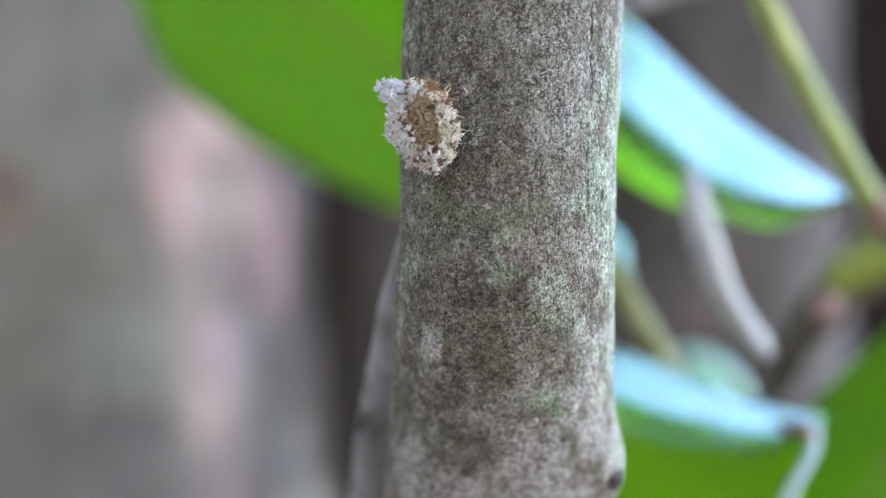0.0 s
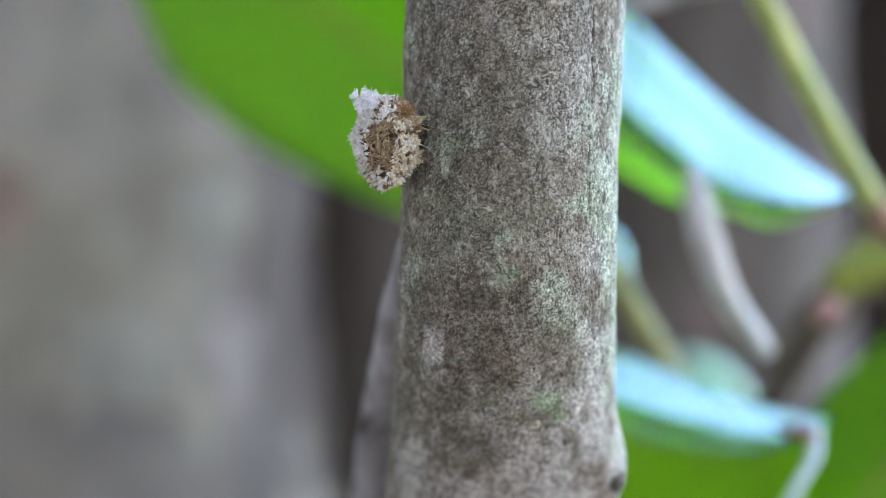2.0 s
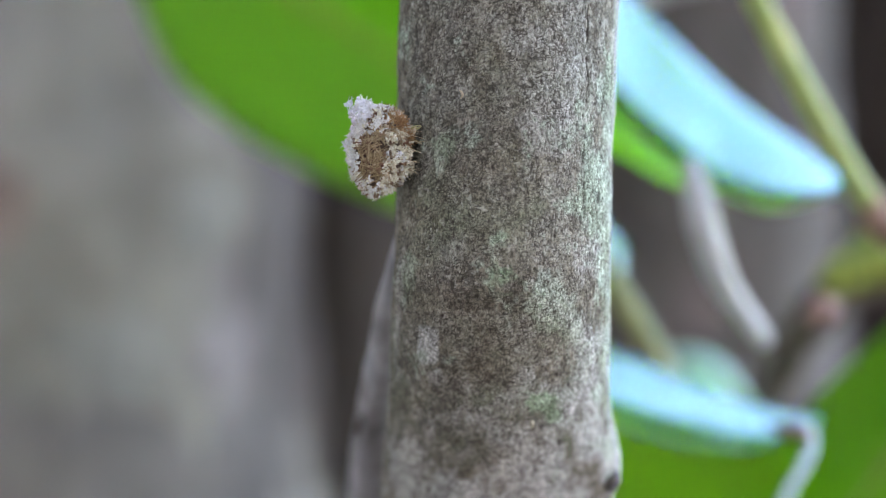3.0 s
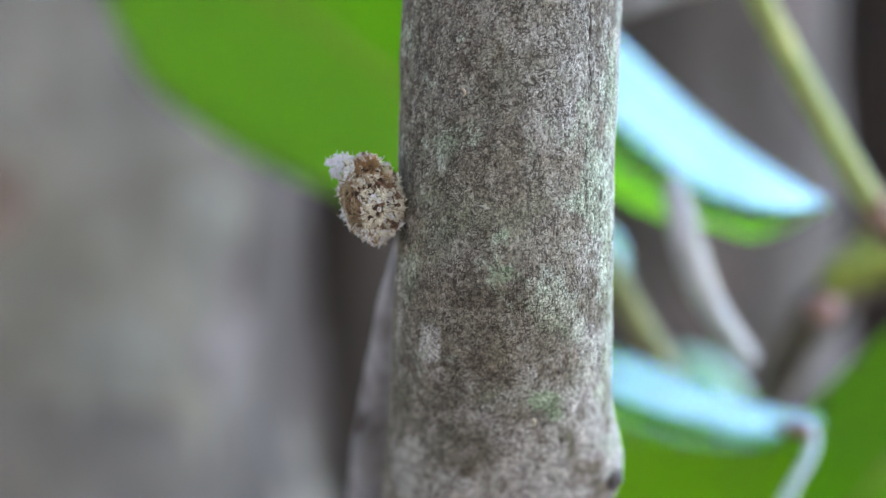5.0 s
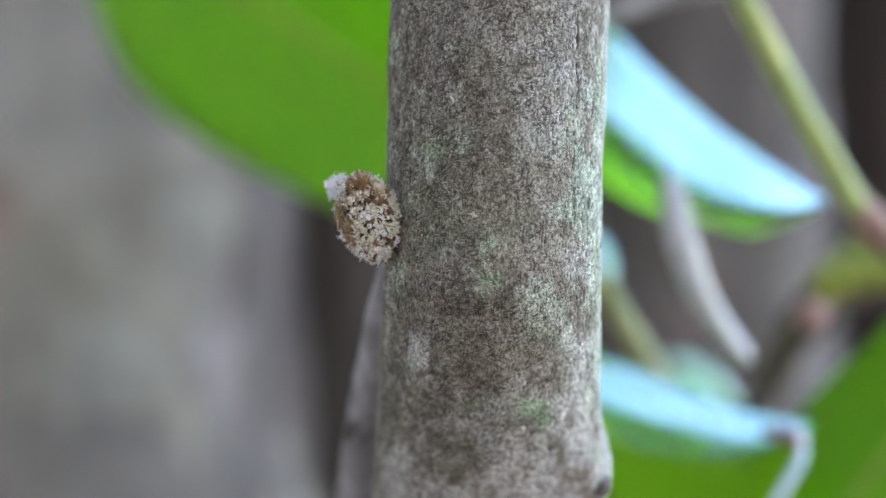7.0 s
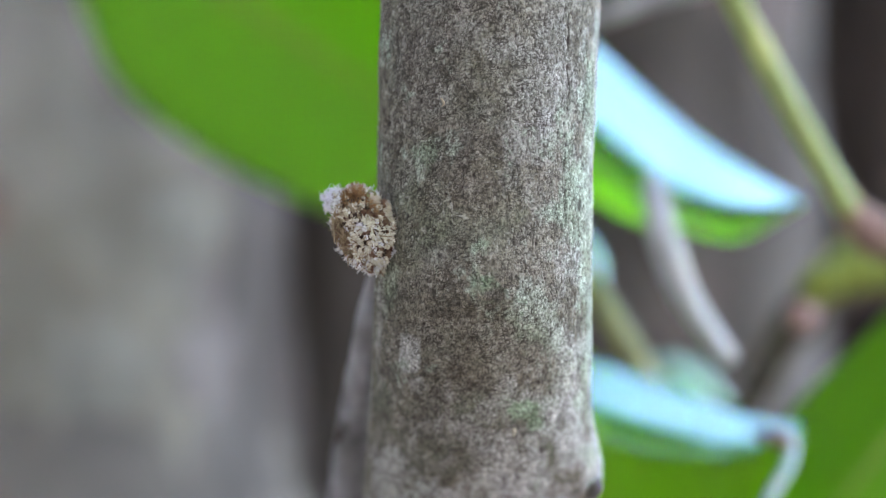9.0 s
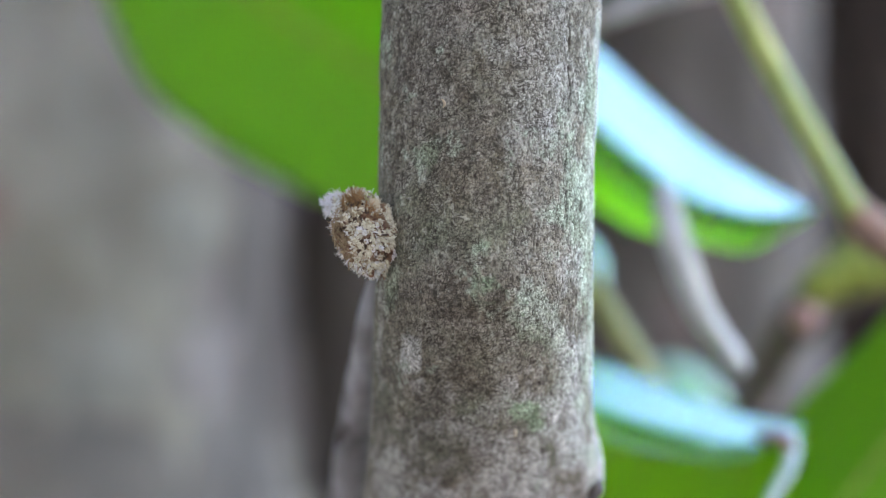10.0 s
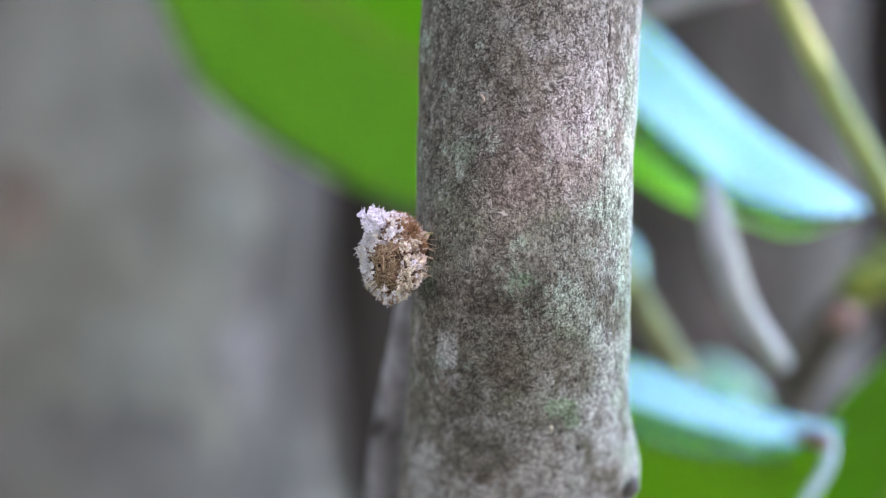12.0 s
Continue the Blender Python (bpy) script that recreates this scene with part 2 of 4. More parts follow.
def blade_mesh(name, edge_a, middle, edge_b, material, thick=0.0003, ns=40, nt=22, ripple=0.0, second=None):
    """A leaf blade through three long curves, with thickness; past the middle curve it may show its matt side."""
    a, c, b = spline(edge_a, ns), spline(middle, ns), spline(edge_b, ns)
    top = []
    for i in range(ns):
        for p in spline([a[i], (a[i] + c[i]) / 2, c[i], (c[i] + b[i]) / 2, b[i]], nt):
            top.append(p + Vector((0, 0, ripple * noise.noise(p * 60))))
    faces = []
    for i in range(ns - 1):
        for j in range(nt - 1):
            faces.append((i * nt + j, i * nt + j + 1, (i + 1) * nt + j + 1, (i + 1) * nt + j))
    me = mesh_of(name, top, faces, material)
    nrm = [Vector(v.normal) for v in me.vertices]
    low = [p - n * thick for p, n in zip(top, nrm)]
    k = len(top)
    faces += [tuple(q + k for q in f)[::-1] for f in faces]
    rim = [i * nt for i in range(ns)] + [(ns - 1) * nt + j for j in range(1, nt)]
    rim += [i * nt + nt - 1 for i in range(ns - 2, -1, -1)] + [j for j in range(nt - 2, 0, -1)]
    for q, r in zip(rim, rim[1:] + rim[:1]):
        faces.append((q, r, r + k, q + k))
    me = mesh_of(name, top + low, faces, material)
    uv = me.uv_layers.new(name="uv")
    for loop in me.loops:
        v = loop.vertex_index % k
        uv.data[loop.index].uv = (v // nt / ns * 3 + abs(v % nt / nt - 0.5) * 2, v % nt / nt)
    if second:
        me.materials.append(second)
        for poly in me.polygons:
            if min(v % k % nt for v in poly.vertices) >= nt // 2 + 1:
                poly.material_index = 1
    return me


def thing(name, at, label, category, group="", kind=""):
    ob = new(name)
    ob.location = at
    ob.empty_display_size = 0.005
    return tagged(ob, label, category, group, kind)


def shifted(points, at):
    return [tuple(Vector(p) - Vector(at)) for p in points]


# ---- ground and surroundings ----
def build_ground():
    n = 80
    s = np.sign(np.linspace(-1, 1, n)) * np.abs(np.linspace(-1, 1, n)) ** 3 * 400
    verts = [(x, y, 0.05 * noise.noise(Vector((x, y, 0)) * 0.8) if abs(x) + abs(y) < 40 else 0.0) for x in s for y in s]
    faces = [(i * n + j, (i + 1) * n + j, (i + 1) * n + j + 1, i * n + j + 1) for i in range(n - 1) for j in range(n - 1)]
    m = Mat("leaf_litter", 0.95, 0.1)
    a, b = m.noise(25, 6), m.noise(3, 4)
    m.color(m.mix(b, m.ramp(a, (0.3, (0.05, 0.038, 0.03)), (0.7, (0.2, 0.16, 0.125))), (0.1, 0.08, 0.06))).bump(a, 0.02)
    tagged(new("ground", mesh_of("ground", verts, faces, m.mat)), "brown leaf litter on the forest floor", "ground", kind="structure")


def trunk_radius(x, y, z, d, radius, height, burl=0.0):
    k = noise.noise(Vector((d.x * 2, d.y * 2, z * 9)) + Vector((x, y, 0)))
    k2 = noise.noise(Vector((d.x * 5, d.y * 5, z * 30)))
    knot = burl * math.exp(-((z - 0.80) / 0.05) ** 2 - ((math.atan2(d.x, -d.y) - 1.25) / 0.45) ** 2)
    return radius * (1 + 0.5 * math.exp(-max(z, 0) * 4)) * (1 - 0.25 * z / height) * (1 + 0.06 * k + 0.02 * k2) + knot


def build_trunk(name, x, y, radius, height, material, label, burl=0.0):
    n, sides = 120, 64
    verts, faces = [], []
    for i in range(n):
        z = -0.05 + height * i / (n - 1)
        for j in range(sides):
            a = 2 * math.pi * j / sides
            d = Vector((math.cos(a), math.sin(a), 0))
            r = trunk_radius(x, y, z, d, radius, height, burl)
            verts.append((x + d.x * r, y + d.y * r, z))
    for i in range(n - 1):
        for j in range(sides):
            k = (j + 1) % sides
            faces.append((i * sides + j, i * sides + k, (i + 1) * sides + k, (i + 1) * sides + j))
    faces.append(tuple(range((n - 1) * sides, n * sides)))
    base = thing(name, (x, y, 0), label, name)
    part("trunk", mesh_of("trunk", [(v[0] - x, v[1] - y, v[2]) for v in verts], faces, material), base)
    rng = random.Random(int(radius * 10000))
    for i in range(5 if height > 2 else 0):
        az, z0 = radians(rng.uniform(195, 335)), height * rng.uniform(0.62, 0.97)
        d, run = Vector((math.sin(az), math.cos(az), 0)), rng.uniform(0.6, 1.5)
        pts = [Vector((0, 0, z0 - 0.05)), d * run * 0.3 + Vector((0, 0, z0 + run * 0.25)), d * run * 0.7 + Vector((0, 0, z0 + run * 0.5)), d * run + Vector((0, 0, z0 + run * 0.95))]
        part("limb", tube("limb", pts, [radius * 0.42, radius * 0.32, radius * 0.2, radius * 0.06], material, 12, 18, 0.15), base)
    return base


def leaf_card(verts, faces, c, d, up, length, width):
    """A small folded leaf of six faces."""
    s = d.cross(up).normalized()
    nn = s.cross(d).normalized()
    k = len(verts)
    verts += [c, c + d * length * 0.35 + s * width * 0.5 - nn * width * 0.12, c + d * length * 0.75 + s * width * 0.35 - nn * width * 0.16,
              c + d * length - nn * width * 0.3, c + d * length * 0.75 - s * width * 0.35 - nn * width * 0.16,
              c + d * length * 0.35 - s * width * 0.5 - nn * width * 0.12, c + d * length * 0.4, c + d * length * 0.75 - nn * width * 0.08]
    faces += [(k, k + 6, k + 1), (k + 1, k + 6, k + 7, k + 2), (k + 2, k + 7, k + 3), (k, k + 5, k + 6), (k + 5, k + 4, k + 7, k + 6), (k + 4, k + 3, k + 7)]


def rand_unit(rng):
    while True:
        v = Vector((rng.uniform(-1, 1), rng.uniform(-1, 1), rng.uniform(-1, 1)))
        if 0.1 < v.length < 1:
            return v.normalized()


def build_woods():
    rng = random.Random(5)
    verts, faces = [], []
    for i in range(16000):
        a = rng.uniform(0, 2 * math.pi)
        r = rng.uniform(4.5, 8)
        # added ring: tall on unseen sides to cut sky light, low elsewhere
        open_side = -15 < (90 - math.degrees(a) + 180) % 360 - 180 < 118
        top = 0.95 if open_side else 3.2
        if open_side and rng.random() < 0.6:
            continue
        p = Vector((math.cos(a) * r, math.sin(a) * r, rng.uniform(0.05, top)))
        leaf_card(verts, faces, p, rand_unit(rng), rand_unit(rng), rng.uniform(0.15, 0.3), rng.uniform(0.1, 0.18))
    tagged(new("undergrowth", mesh_of("undergrowth", verts, faces, CANOPY_LEAF, False)), "dark green undergrowth added around, tallest where unseen to cut sky light", "undergrowth", kind="stuff")


SUBJECT = Vector((0.0, 0.112, 0.9))
SUN_SIDE = Vector((math.cos(SUN_AZ), -math.sin(SUN_AZ), 0)).normalized() * -1
SUN_UP = TO_SUN.cross(SUN_SIDE).normalized()
if SUN_UP.z < 0:
    SUN_UP, SUN_SIDE = -SUN_UP, -SUN_SIDE


SPOT = Vector((-0.067, 0.541, 0.896)) - SUBJECT  # where the thick trunk catches the sun
SPOT_U, SPOT_V = SPOT.dot(SUN_SIDE), SPOT.dot(SUN_UP)


def build_canopy():
    """An added unseen crown keeps the sun off, three metres up along its rays, with one gap."""
    rng = random.Random(11)
    verts, faces = [], []
    centre = SUBJECT + TO_SUN * 3.0
    for i in range(11000):
        r, a = 1.35 * math.sqrt(rng.random()), rng.uniform(0, 2 * math.pi)
        off = SUN_SIDE * r * math.cos(a) + SUN_UP * r * math.sin(a)
        a2, b2 = off.dot(SUN_SIDE) - SPOT_U, off.dot(SUN_UP) - SPOT_V
        if off.length < 0.14 or (a2 / 0.085) ** 2 + (b2 / 0.075) ** 2 < 1:
            continue
        p = centre + off + TO_SUN * rng.uniform(-0.25, 0.25)
        leaf_card(verts, faces, p, rand_unit(rng), rand_unit(rng), rng.uniform(0.08, 0.13), rng.uniform(0.05, 0.075))
    for i in range(90):
        r, a = math.sqrt(rng.random()), rng.uniform(0, 2 * math.pi)
        p = centre + SUN_SIDE * (SPOT_U + 0.085 * r * math.cos(a)) + SUN_UP * (SPOT_V + 0.075 * r * math.sin(a))
        leaf_card(verts, faces, p, rand_unit(rng), rand_unit(rng), 0.034, 0.02)
    # unseen leaves added all round to cut sky light outside the open side
    for i in range(6500):
        d = rand_unit(rng)
        d.z = abs(d.z)
        az, el = math.degrees(math.atan2(d.x, d.y)), math.degrees(math.asin(d.z))
        if el < 8 or (-15 < az < 118 and el < 66) or d.dot(TO_SUN) > 0.94:
            continue
        leaf_card(verts, faces, SUBJECT + d * rng.uniform(3.0, 4.4), rand_unit(rng), rand_unit(rng), rng.uniform(0.28, 0.4), rng.uniform(0.2, 0.28))
    tagged(new("canopy", mesh_of("canopy", verts, faces, CANOPY_LEAF, False)), "unseen leafy canopy added to block sun and sky, with a small gap", "foliage", kind="stuff")


def trunk_patch(tree, name, label, azimuth, z, wide, high, radius, material, seed):
    """A low crust that lies on a trunk, `azimuth` degrees round from the side that faces south."""
    n = 18
    verts, faces = [], []
    for i in range(n):
        ring = 0.15 + 0.85 * i / (n - 1)
        for j in range(24):
            a = 2 * math.pi * j / 24
            k = ring * (1 + 0.35 * noise.noise(Vector((math.cos(a) * 1.5 + seed, math.sin(a) * 1.5, 0))))
            t = radians(azimuth) + math.cos(a) * k * wide / radius
            d, h = Vector((math.sin(t), -math.cos(t), 0)), z + math.sin(a) * k * high
            r = trunk_radius(tree.location.x, tree.location.y, h, d, radius, 3.2, BURL) + 0.0002 + 0.0012 * (1 - ring ** 2)
            verts.append((d.x * r, d.y * r, h))
    for i in range(n - 1):
        for j in range(24):
            k = (j + 1) % 24
            faces.append((i * 24 + j, (i + 1) * 24 + j, (i + 1) * 24 + k, i * 24 + k))
    faces.append(tuple(range(24)))
    part(name, mesh_of(name, verts, faces, material), tree, label)


build_ground()
build_woods()
build_canopy()
BURL = 0.005  # swelling of the thick trunk beside the slim one
THICK = build_trunk("tree", -0.211, 0.62, 0.165, 3.2, TRUNK_BARK, "thick grey-brown tree trunk with lichen blotches", BURL)
# added dark trunk that stands in for the gap's deep shade
build_trunk("tree", -0.040, 0.74, 0.050, 3.2, GAP_SHADE, "almost black trunk added to fill the gap with shade")
# added trunk standing in for shade beyond, cut short to open the sky
build_trunk("stump", 0.403, 1.27, 0.098, 1.3, SHADE_BARK, "almost black short trunk added to stand for the dark woods")
# background trunk cut short out of view so leaves can mirror the sky
build_trunk("stump", 0.149, 0.97, 0.142, 1.16, DARK_BARK, "dark brown trunk behind the leafy shoots, cut short above")


# the last two rows paint the shade of the receding right edge
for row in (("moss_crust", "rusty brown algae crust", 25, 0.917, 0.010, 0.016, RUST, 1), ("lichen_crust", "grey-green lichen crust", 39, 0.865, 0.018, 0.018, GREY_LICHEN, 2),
            ("lichen_crust", "grey-green lichen crust", 52, 0.906, 0.018, 0.020, GREY_LICHEN, 3), ("bark_scar", "dull brown bare bark patch", 58, 0.870, 0.02, 0.03, BARE, 4), ("dry_patch", "pale bark patch", 36, 0.968, 0.06, 0.05, PALE_BARK, 9), ("damp_patch", "dull darker bark patch", 60, 0.815, 0.026, 0.040, DARK_BARK, 10), ("damp_patch", "dull darker bark patch", 30, 0.805, 0.080, 0.042, DARK_BARK, 8), ("damp_patch", "bark patch painted with the shade of the trunk edge", 72, 0.905, 0.027, 0.11, EDGE_SHADE, 5), ("damp_patch", "almost black bark patch painted with deeper edge shade", 87, 0.905, 0.034, 0.11, SHADE_BARK, 6)):
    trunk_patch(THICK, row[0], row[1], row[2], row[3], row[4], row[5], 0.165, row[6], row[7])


# ---- the upright branch ----
def grid_noise(theta, z, cells, cell_z, seed):
    """Smooth noise round the branch: cells round it, cell_z metres high."""
    rng = np.random.default_rng(seed)
    tab = rng.random((cells, 1200))
    u = theta / (2 * math.pi) * cells
    v = (z + 1.0) / cell_z
    i, j = np.floor(u).astype(int), np.floor(v).astype(int)
    fu, fv = u - i, v - j
    fu, fv = fu * fu * (3 - 2 * fu), fv * fv * (3 - 2 * fv)
    g = lambda p, q: tab[p % cells, q % 1200]
    return (g(i, j) * (1 - fu) + g(i + 1, j) * fu) * (1 - fv) + (g(i, j + 1) * (1 - fu) + g(i + 1, j + 1) * fu) * fv


def axis_at(z):
    """Centre of the branch and its radius, z metres above the eye's height."""
    x = 0.00510 + np.where(z < 0, 0.013, 0.021) * z
    low = np.clip(-z, 0, 0.05)
    y = 0.1180 - 0.17 * np.clip(z, -0.05, 0.3) + 12.0 * low * low
    r = np.interp(z, [-0.9, -0.1, -0.0203, 0.0, 0.0203, 0.1, 0.6], [0.0150, 0.0112, 0.00955, 0.00872, 0.00868, 0.0085, 0.006])
    return x, y, r


def recede(z):
    """How much farther from the eye the branch leans away, z metres above the eye's height."""
    return 1 + 2.0 * np.clip(z, 0, 0.03) + 3.4 * np.clip(-z - 0.003, 0, 0.06)


def leaning(points, extra=0.0):
    """Points beside the branch, carried back with it; extra grows towards the foot."""
    out = []
    for x, y, z in points:
        k = float(recede(z - EYE)) + extra * min(1.0, max(0.0, (EYE - z) / 0.03))
        out.append((x * k, y * k, EYE + (z - EYE) * k))
    return out


def blob(theta, z, tc, zc, st, sz, power=2.0):
    d = (theta - tc + math.pi) % (2 * math.pi) - math.pi
    return np.exp(-(np.abs(d / st) ** power + np.abs((z - zc) / sz) ** power))


def build_branch():
    zs = np.concatenate([np.linspace(-0.93, -0.0265, 60), np.arange(-0.026, 0.026, 0.000054), np.linspace(0.0265, 0.6, 50)])
    th = np.concatenate([np.linspace(-math.pi, -1.85, 40, endpoint=False), np.linspace(-1.85, 1.85, 740, endpoint=False), np.linspace(1.85, math.pi, 40, endpoint=False)])
    sides = len(th)
    Z, T = np.meshgrid(zs, th, indexing="ij")
    X, Y, Rr = axis_at(Z)
    n1 = grid_noise(T, Z, 14, 0.004, 1) - 0.5
    n2 = grid_noise(T, Z, 70, 0.0010, 2) - 0.5
    n3 = grid_noise(T, Z, 150, 0.00045, 3) - 0.5
    warp_t = 0.05 * n2 + 0.03 * n3
    warp_z = 0.0005 * (grid_noise(T, Z, 60, 0.0012, 12) - 0.5) + 0.0003 * (grid_noise(T, Z, 120, 0.0006, 14) - 0.5)

    def lines(cells, cell_z, seed, sign, width):
        """A network of thin dark joints between grains."""
        r = np.abs(grid_noise(T + sign * warp_t, Z + sign * warp_z, cells, cell_z, seed) - 0.5) * 2
        return np.clip(1 - r / width, 0, 1)

    def where(cells, cell_z, seed, low, high):
        return np.clip((grid_noise(T, Z, cells, cell_z, seed) - low) / (high - low), 0, 1)

    # grains lie across the branch in the middle and run along it on the sky side
    along = np.clip((T - 0.35) / 0.5, 0, 1)
    groove = (1 - along) * lines(165, 0.00015, 15, 1, 0.24) * where(60, 0.0011, 17, 0.15, 0.62)
    groove = groove + along * lines(360, 0.00034, 16, 1, 0.24) * where(60, 0.0011, 18, 0.15, 0.7)
    groove = groove + 0.8 * lines(300, 0.00019, 22, -1, 0.22) * where(50, 0.0010, 23, 0.3, 0.8) + 0.75 * lines(500, 0.00012, 24, 1, 0.3) * where(70, 0.0008, 25, 0.2, 0.8)
    groove = np.clip(groove, 0, 1)
    fleck = np.clip((grid_noise(T + 0.6 * warp_t, Z + 0.6 * warp_z, 250, 0.00021, 19) - 0.66) / 0.2, 0, 1) * where(60, 0.0012, 20, 0.2, 0.8)
    grain = 0.75 * (grid_noise(T + 0.5 * warp_t, Z + 0.5 * warp_z, 480, 0.00012, 21) - 0.5) + 0.25 * (grid_noise(T - warp_t, Z - warp_z, 210, 0.00025, 26) - 0.5)
    # small dark pits, thickest on the sky side
    pit = np.zeros_like(Z)
    rng = np.random.default_rng(31)
    for k in range(900):
        tc = rng.uniform(0.75, 1.6) if k < 260 else rng.uniform(-1.5, -0.3) if k < 520 else rng.uniform(-1.6, 1.6)
        zc, sz = rng.uniform(-0.012, 0.026), rng.uniform(0.00005, 0.00013)
        if k < 34:
            tc, zc, sz = 0.73 + 0.02 * rng.standard_normal(), rng.uniform(0.002, 0.025), rng.uniform(0.00008, 0.00016)
        st = sz * rng.uniform(0.6, 1.1) / 0.0088
        i0, i1 = np.searchsorted(zs, (zc - 4 * sz, zc + 4 * sz))
        j0, j1 = np.searchsorted(th, (tc - 4 * st, tc + 4 * st))
        w = (slice(i0, i1), slice(j0, j1))
        pit[w] = np.maximum(pit[w], rng.uniform(0.5, 1.0) * blob(T[w] + warp_t[w] * 0.3, Z[w] + warp_z[w] * 0.3, tc, zc, st, sz * rng.uniform(1.0, 1.9)))
    crackn = np.abs(grid_noise(T + 0.04 * n2 + 0.015 * n3, Z, 130, 0.0026, 6) - 0.5)
    aged = np.clip(1.1 * blob(T, Z, -1.2, 0.013, 0.32, 0.017) + 0.5 * blob(T, Z, 1.1, 0.014, 0.3, 0.014) + 0.34, 0, 1)
    crack = np.clip(1 - crackn / 0.05, 0, 1) * aged * where(30, 0.0020, 27, 0.2, 0.6)
    seam = np.clip(1 - np.abs(T - 0.735 - 0.05 * n1 - 0.03 * n2) / 0.012, 0, 1) * np.clip((Z - 0.002) / 0.003, 0, 1) * where(20, 0.0013, 28, 0.35, 0.6)
    crack = np.clip(crack + 0.8 * seam, 0, 1)
    near = np.clip((0.0265 - np.abs(Z)) / 0.001, 0, 1)
    relief = 0.00024 * n1 + near * (0.00005 * n2 + 0.00005 * n3 + 0.00003 * grain - 0.000045 * groove + 0.00003 * fleck - 0.00012 * crack - 0.00008 * pit)
    lip = np.where(Z + 0.0003 * n1 < -0.0038, 0.00035, 0.0016)
    knob = 0.00125 * blob(T, Z, 1.40, -0.0185, 0.62, 0.0042) + 0.0006 * blob(T, Z, -1.5, -0.024, 0.6, 0.008) + 0.00034 * blob(T, Z + 0.0003 * n1, -0.10, -0.0038, 0.34, lip)
    rad = Rr + relief + knob
    # stains and growths, each with its own outline, plus broad tones: darker left, paler right
    edge = 0.55 * n1 + 0.9 * (grid_noise(T, Z, 40, 0.0015, 8) - 0.5) + 0.5 * n3
    def stain(rows):
        f = np.zeros_like(Z)
        for tc, zc, st, sz, k, *power in rows:
            f = np.maximum(f, k * np.clip(1.9 * (blob(T, Z, tc, zc, st, sz, *power) + (0.45 if power else 1) * edge - 0.36), 0, 1))
        return f
    pale = stain([(-0.71, -0.0073, 0.13, 0.0016, 0.85, 6.0), (-0.60, -0.0100, 0.10, 0.0009, 0.40), (0.30, 0.0088, 0.22, 0.0026, 0.28),
                  (0.50, 0.0105, 0.10, 0.0022, 0.50), (0.58, 0.0135, 0.08, 0.0024, 0.50), (0.66, 0.0165, 0.08, 0.0022, 0.45), (1.15, -0.0085, 0.50, 0.0054, 0.90), (0.8, -0.0125, 0.55, 0.0100, 0.95), (0.45, -0.0100, 0.4, 0.0035, 0.60), (0.1, -0.0150, 0.7, 0.0055, 0.50), (0.5, 0.012, 0.5, 0.010, 0.22), (0.95, 0.003, 0.49, 0.0108, 0.45), (1.3, 0.009, 0.45, 0.0216, 0.62), (0.75, -0.001, 0.22, 0.0043, 0.46),
                  (-0.35, -0.0200, 0.80, 0.0038, 0.95), (0.3, -0.0165, 0.6, 0.0040, 0.85), (0.35, -0.0195, 0.70, 0.0034, 0.95), (0.6, -0.0135, 0.22, 0.0022, 0.38), (1.15, -0.017, 0.60, 0.0043, 0.95), (-1.2, -0.006, 0.16, 0.0065, 0.32),
                  (0.1, 0.016, 0.32, 0.0022, 0.27), (0.35, -0.0125, 0.5, 0.0060, 0.45), (-0.9, -0.0180, 0.45, 0.0060, 0.65)])
    lichen = stain([(0.00, -0.0020, 0.11, 0.0010, 1.00), (-0.07, 0.0012, 0.09, 0.0007, 0.55), (0.34, -0.0122, 0.22, 0.0015, 1.00), (0.42, -0.0128, 0.16, 0.0012, 1.00), (0.5, -0.006, 0.36, 0.0040, 0.42), (0.62, -0.0095, 0.30, 0.0030, 0.30),
                    (0.85, 0.004, 0.36, 0.0072, 0.60), (1.1, 0.0145, 0.18, 0.0036, 0.62), (1.15, 0.0, 0.32, 0.024, 0.55), (-0.6, 0.008, 0.14, 0.0012, 0.44), (-1.05, -0.0015, 0.14, 0.0024, 0.38)])
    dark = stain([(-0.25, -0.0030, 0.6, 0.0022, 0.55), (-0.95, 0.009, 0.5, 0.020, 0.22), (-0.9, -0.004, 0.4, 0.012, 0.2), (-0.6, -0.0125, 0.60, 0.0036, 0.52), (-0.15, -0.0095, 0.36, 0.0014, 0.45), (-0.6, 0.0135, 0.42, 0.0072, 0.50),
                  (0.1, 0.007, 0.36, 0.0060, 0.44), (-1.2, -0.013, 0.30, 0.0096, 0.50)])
    back = recede(Z)
    P = np.stack([(X + rad * np.sin(T)) * back, (Y - rad * np.cos(T)) * back, Z * back + EYE], -1).reshape(-1, 3)
    nz = len(zs)
    idx = np.arange(nz * sides).reshape(nz, sides)
    nxt = np.roll(idx, -1, 1)
    F = np.stack([idx[:-1], nxt[:-1], nxt[1:], idx[1:]], -1).reshape(-1, 4)
    me = bpy.data.meshes.new("stem")
    me.vertices.add(len(P))
    me.vertices.foreach_set("co", P.astype(np.float32).ravel() - np.tile(np.array((0.0051, 0.118, 0.0), np.float32), len(P)))
    me.loops.add(F.size)
    me.loops.foreach_set("vertex_index", F.ravel().astype(np.int32))
    me.polygons.add(len(F))
    me.polygons.foreach_set("loop_start", np.arange(0, F.size, 4, dtype=np.int32))
    me.polygons.foreach_set("use_smooth", np.ones(len(F), dtype=bool))
    me.update(calc_edges=True)
